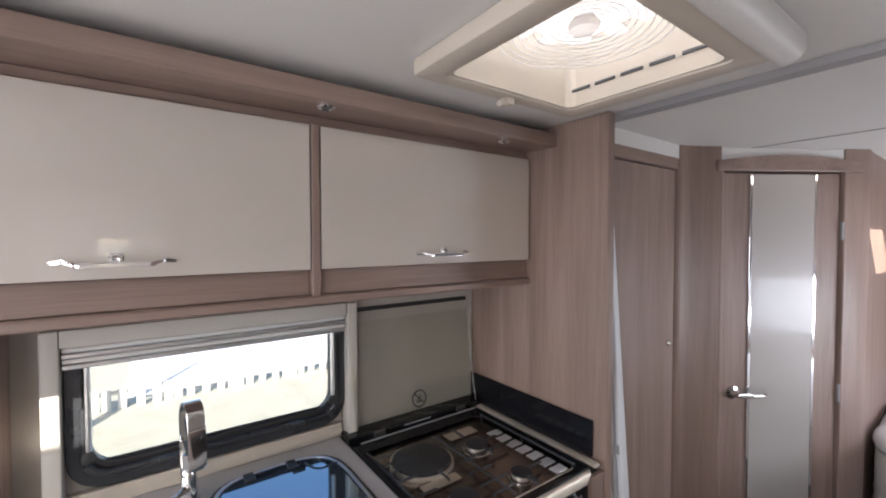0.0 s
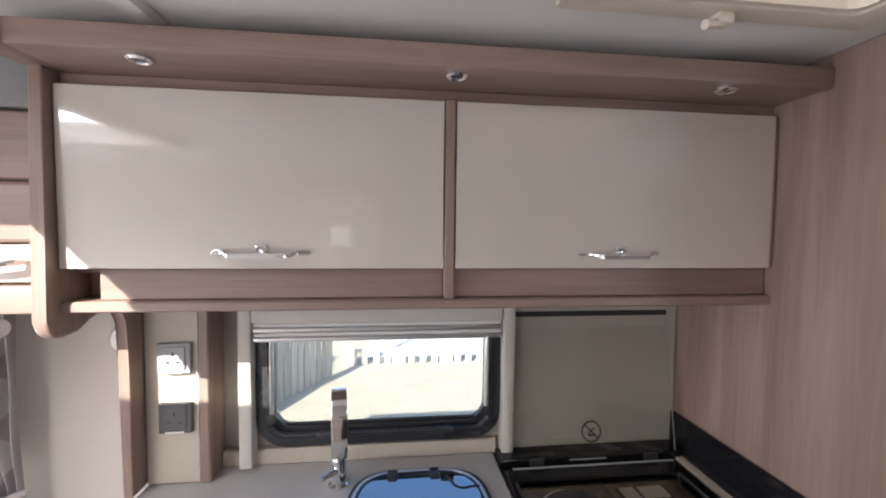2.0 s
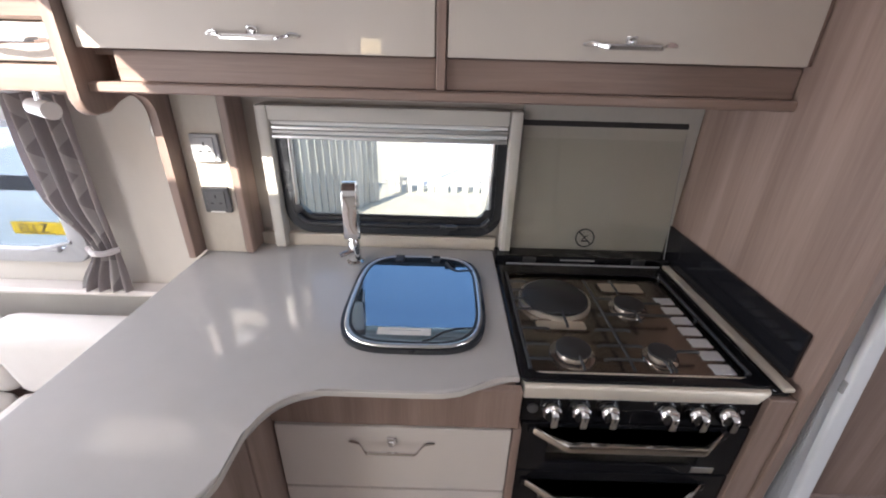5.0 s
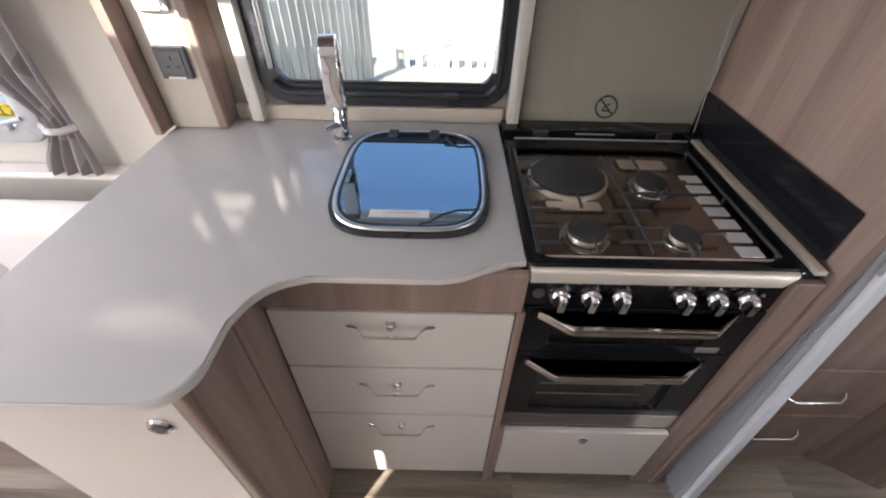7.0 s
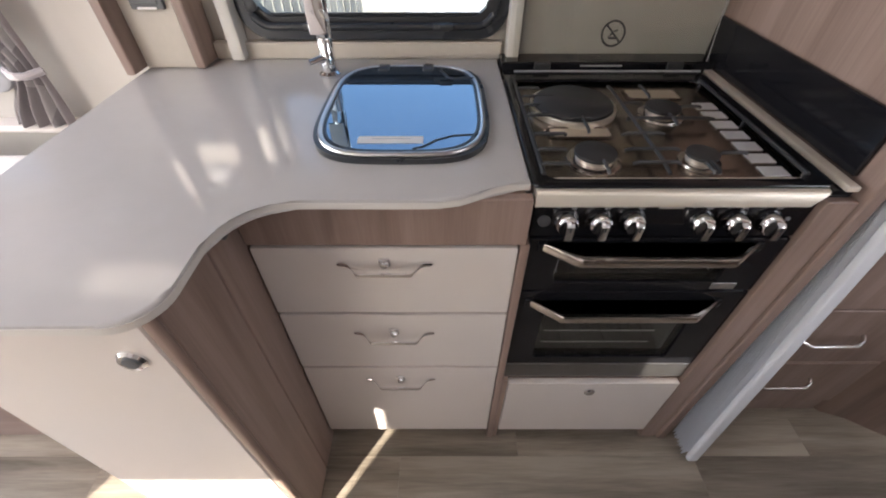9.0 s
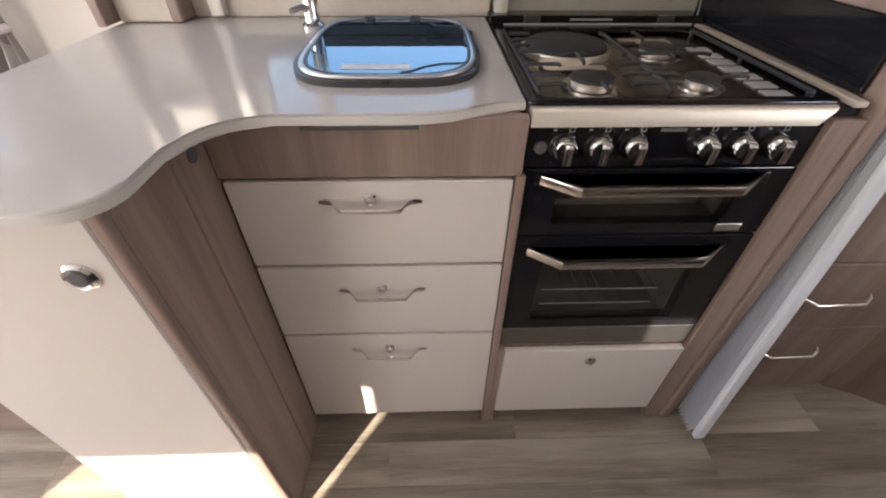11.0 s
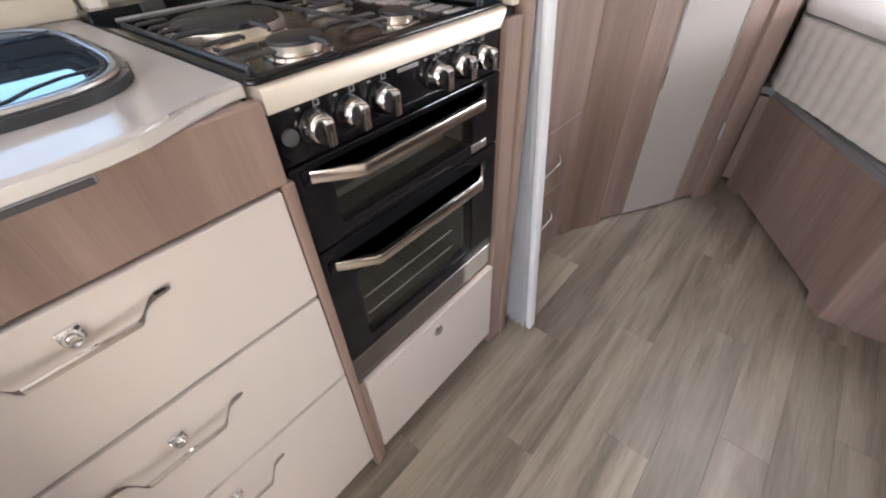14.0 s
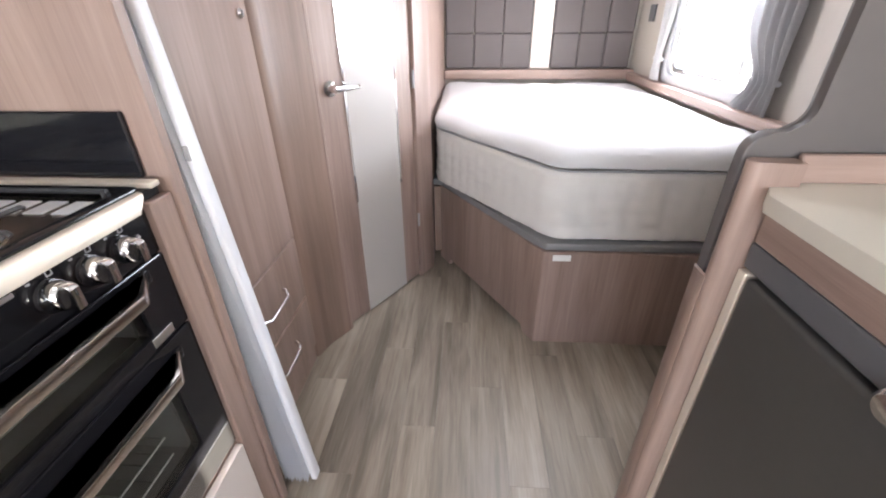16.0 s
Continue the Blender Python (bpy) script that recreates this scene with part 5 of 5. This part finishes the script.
part("upper_front", box(-2.2, -0.418, 0.962, 0.9845, 1.70, 1.825, 0.004), WOOD_X, lk_, "walnut upper front")
part("top_band", box(-2.2, -0.418, 0.955, 0.9845, 1.83, 1.93, 0.006), GREY_BOARD, lk_, "dark grey top band")
part("middle_front", box(-2.2, -0.418, 0.955, 0.9845, 1.585, 1.695, 0.006), WOOD_X, lk_)
fl2 = part("lower_flap", box(-2.2, -0.418, 0.955, 0.9845, 1.51, 1.58, 0.004), CREAM, lk_, "pale gloss lower flap")
part("handle", tube([(-0.60, 0.95, 1.55), (-0.575, 0.925, 1.548), (-0.52, 0.92, 1.546), (-0.475, 0.925, 1.548), (-0.455, 0.95, 1.55)], 0.006, 8), CHROME, fl2)
part("bottom_lip", box(-2.2, -0.418, 0.945, 0.9845, 1.452, 1.505, 0.008, 2), WOOD_X, lk_, "walnut bottom lip")
rl = thing("reading_light", (-0.66, 1.05, 1.36), "small white cylinder spotlight under the lounge locker", "light")
part("stem", tube([(-0.66, 1.10, 1.449), (-0.66, 1.10, 1.41)], 0.007, 10), CHROME, rl)
part("head", tube([(-0.70, 1.12, 1.40), (-0.62, 1.08, 1.395)], [0.02, 0.022], 16), WHITE, rl)
sf = thing("lounge_sofa", (-1.4, 0.95, 0.0), "pale upholstered lounge seat along the wall", "sofa")
part("base", box(-2.4, -0.45, 0.66, 1.255, 0.0, 0.30, 0.004), WOOD_X, sf, "walnut seat base")
for i in range(3):
    x0 = -2.4 + 0.65 * i
    part("seat_cushion", box(x0 + 0.004, x0 + 0.646, 0.60, 1.10, 0.305, 0.47, 0.045, 4), SOFA, sf)
    part("back_cushion", moved(box(-0.322, 0.322, -0.07, 0.07, 0, 0.30, 0.05, 4), Matrix.Translation((x0 + 0.325, 1.15, 0.45)) @ pose(0, 0, 0, 10)), SOFA, sf)
structure("trim_window_ledge", box(-2.2, -0.42, 1.19, 1.258, 0.79, 0.810, 0.006), CREAM_SATIN, "pale ledge under the lounge window", "trim")
fs = thing("lounge_sofa", (-1.8, -0.6, 0.0), "pale upholstered lounge seat on the entrance side", "sofa")
part("base", box(-2.4, -0.75, -0.935, -0.40, 0.0, 0.30, 0.004), WOOD_X, fs)
part("seat_cushion", box(-2.4, -0.75, -0.90, -0.36, 0.305, 0.47, 0.045, 4), SOFA, fs)

# ---- outside ----
GRASS = material("dry_grass", (0.52, 0.485, 0.39), 0.95, spread=0.5, scale=(3, 3, 3), bump=0.8, fine=80)
GRAVEL = material("pale_gravel", (0.42, 0.40, 0.36), 0.95, spread=0.3, scale=(20, 20, 20), bump=0.8, fine=60)
FENCE = wood("weathered_fence", "z", (0.30, 0.28, 0.25), (0.55, 0.53, 0.49), rough=0.8, by_piece=0.2)
structure("ground", box(-300, 300, -300, 300, -0.75, -0.70, 0), GRASS, "dry grass field around the caravan", "ground")
structure("pavement", box(-40, 40, -40, -1.6, -0.70, -0.685, 0), GRAVEL, "pale gravel yard on the entrance side", "pavement")
CONCRETE = material("pale_concrete", (0.78, 0.77, 0.74), 0.9, spread=0.1, scale=(1, 1, 1), bump=0.3)
structure("road", box(-0.3, 60, 7.4, 60, -0.70, -0.688, 0), CONCRETE, "pale sunlit concrete yard beyond the grass", "road")
fc = thing("fence", (-1.3, 5.0, -0.70), "weathered upright timber board fence running away over the grass", "fence")
bd = finish(box(-0.05, 0.05, -0.01, 0.01, 0, 1.85, 0.004), FENCE, "board")
F0, F1 = Vector((-2.32, 3.9, 0)), Vector((-0.72, 6.6, 0))
FD = (F1 - F0).normalized()
for i in range(int((F1 - F0).length / 0.125)):
    p = F0 + FD * (0.125 * i)
    ob = new("board", bd)
    ob.parent = fc
    ob.matrix_parent_inverse = Matrix.Translation(-fc.location)
    ob.matrix_basis = Matrix.Translation((p.x, p.y, -0.70 + 0.02 * math.sin(i * 2.3))) @ Matrix.Rotation(math.atan2(FD.y, FD.x), 4, "Z")
PALE_FENCE = wood("pale_fence", "z", (0.55, 0.53, 0.49), (0.75, 0.73, 0.69), rough=0.8, by_piece=0.15)
far = thing("fence", (1.0, 7.0, -0.70), "low pale picket fence far across the field", "fence")
pk = finish(box(-0.05, 0.05, -0.015, 0.015, 0, 0.28, 0.004), PALE_FENCE, "picket")
for i in range(36):
    ob = new("picket", pk)
    ob.parent = far
    ob.location = (-1.6 + i * 0.16 + 0.04 * math.sin(i * 5.1), 0.0, 0.0)
part("rail", box(-0.7, 5.1, 7.02, 7.05, -0.5, -0.45, 0.004), PALE_FENCE, far)
VAN = material("pale_blue_paint", (0.50, 0.58, 0.66), 0.2, spread=0.04, bump=0.0, coat=0.6)
van = thing("parked_car", (-3.4, 4.9, -0.70), "pale blue parked car with a yellow number plate", "vehicle")
part("body", prism([(3.28, -0.40), (3.25, 0.0), (3.27, 0.35), (3.42, 0.72), (3.62, 1.02), (3.85, 1.08), (5.0, 1.05), (5.6, 0.55), (6.4, 0.42), (6.6, 0.2), (6.62, -0.40)], "x", -4.35, -2.45, 0.05, 3), VAN, van)
part("rear_window", prism([(3.285, 0.42), (3.31, 0.42), (3.60, 0.97), (3.575, 0.97)], "x", -4.1, -2.7, 0.004), BLACK_GLASS, van)
part("bumper", box(-4.38, -2.42, 3.19, 3.30, -0.36, -0.12, 0.03, 3), GREY, van)
LAMP_RED = material("red_lens", (0.4, 0.02, 0.02), 0.2, bump=0.0)
for x in (-4.28, -2.60):
    part("rear_light", box(x, x + 0.09, 3.235, 3.27, 0.05, 0.45, 0.01, 2), LAMP_RED, van)
PLATE_Y = material("yellow_plate", (0.75, 0.50, 0.03), 0.4, spread=0.03, bump=0.0)
plate = part("number_plate", box(-3.36, -2.84, 3.232, 3.248, 0.045, 0.157, 0.003), PLATE_Y, van, "yellow number plate")
cu = bpy.data.curves.new("plate_text", "FONT")
cu.body, cu.size, cu.extrude = "ELLZ", 0.12, 0.0008
tmp = bpy.data.objects.new("plate_text", cu)
scene.collection.objects.link(tmp)
bpy.context.view_layer.update()
tm = bpy.data.meshes.new_from_object(tmp.evaluated_get(bpy.context.evaluated_depsgraph_get()))
bpy.data.objects.remove(tmp)
tm.materials.append(BLACK_SATIN)
tx = new("lettering", tm)
tx.parent = plate
tx.matrix_basis = pose(-3.30, 3.231, 0.060, 90)
for x in (-4.2, -2.75):
    for y in (3.9, 5.9):
        wh = part("wheel", lathe([(0.0, 0.02), (0.2, 0.03), (0.22, 0.0), (0.33, 0.0), (0.34, 0.03), (0.34, 0.2), (0, 0.2)], (x, y, -0.36), "x", 28), RUBBER, van)

# ---- floor planks ----
floor_ob = bpy.data.objects["floor"]
PW, PL = 0.118, 0.92
plank_mesh = finish(box(-PL / 2 + 0.0002, PL / 2 - 0.0002, -PW / 2 + 0.0002, PW / 2 - 0.0002, -0.0045, 0.0, 0.0003), VINYL, "plank")
r = 0
y = Y_FRONT + PW / 2
while y < 0.95:
    off = (r * 0.37) % PL
    x = -1.0 + off - PL
    while x < 3.0:
        if -1.2 < x:
            ob = new("plank", plank_mesh)
            ob.parent = floor_ob
            ob.location = (x, y, 0)
        x += PL
    y += PW
    r += 1
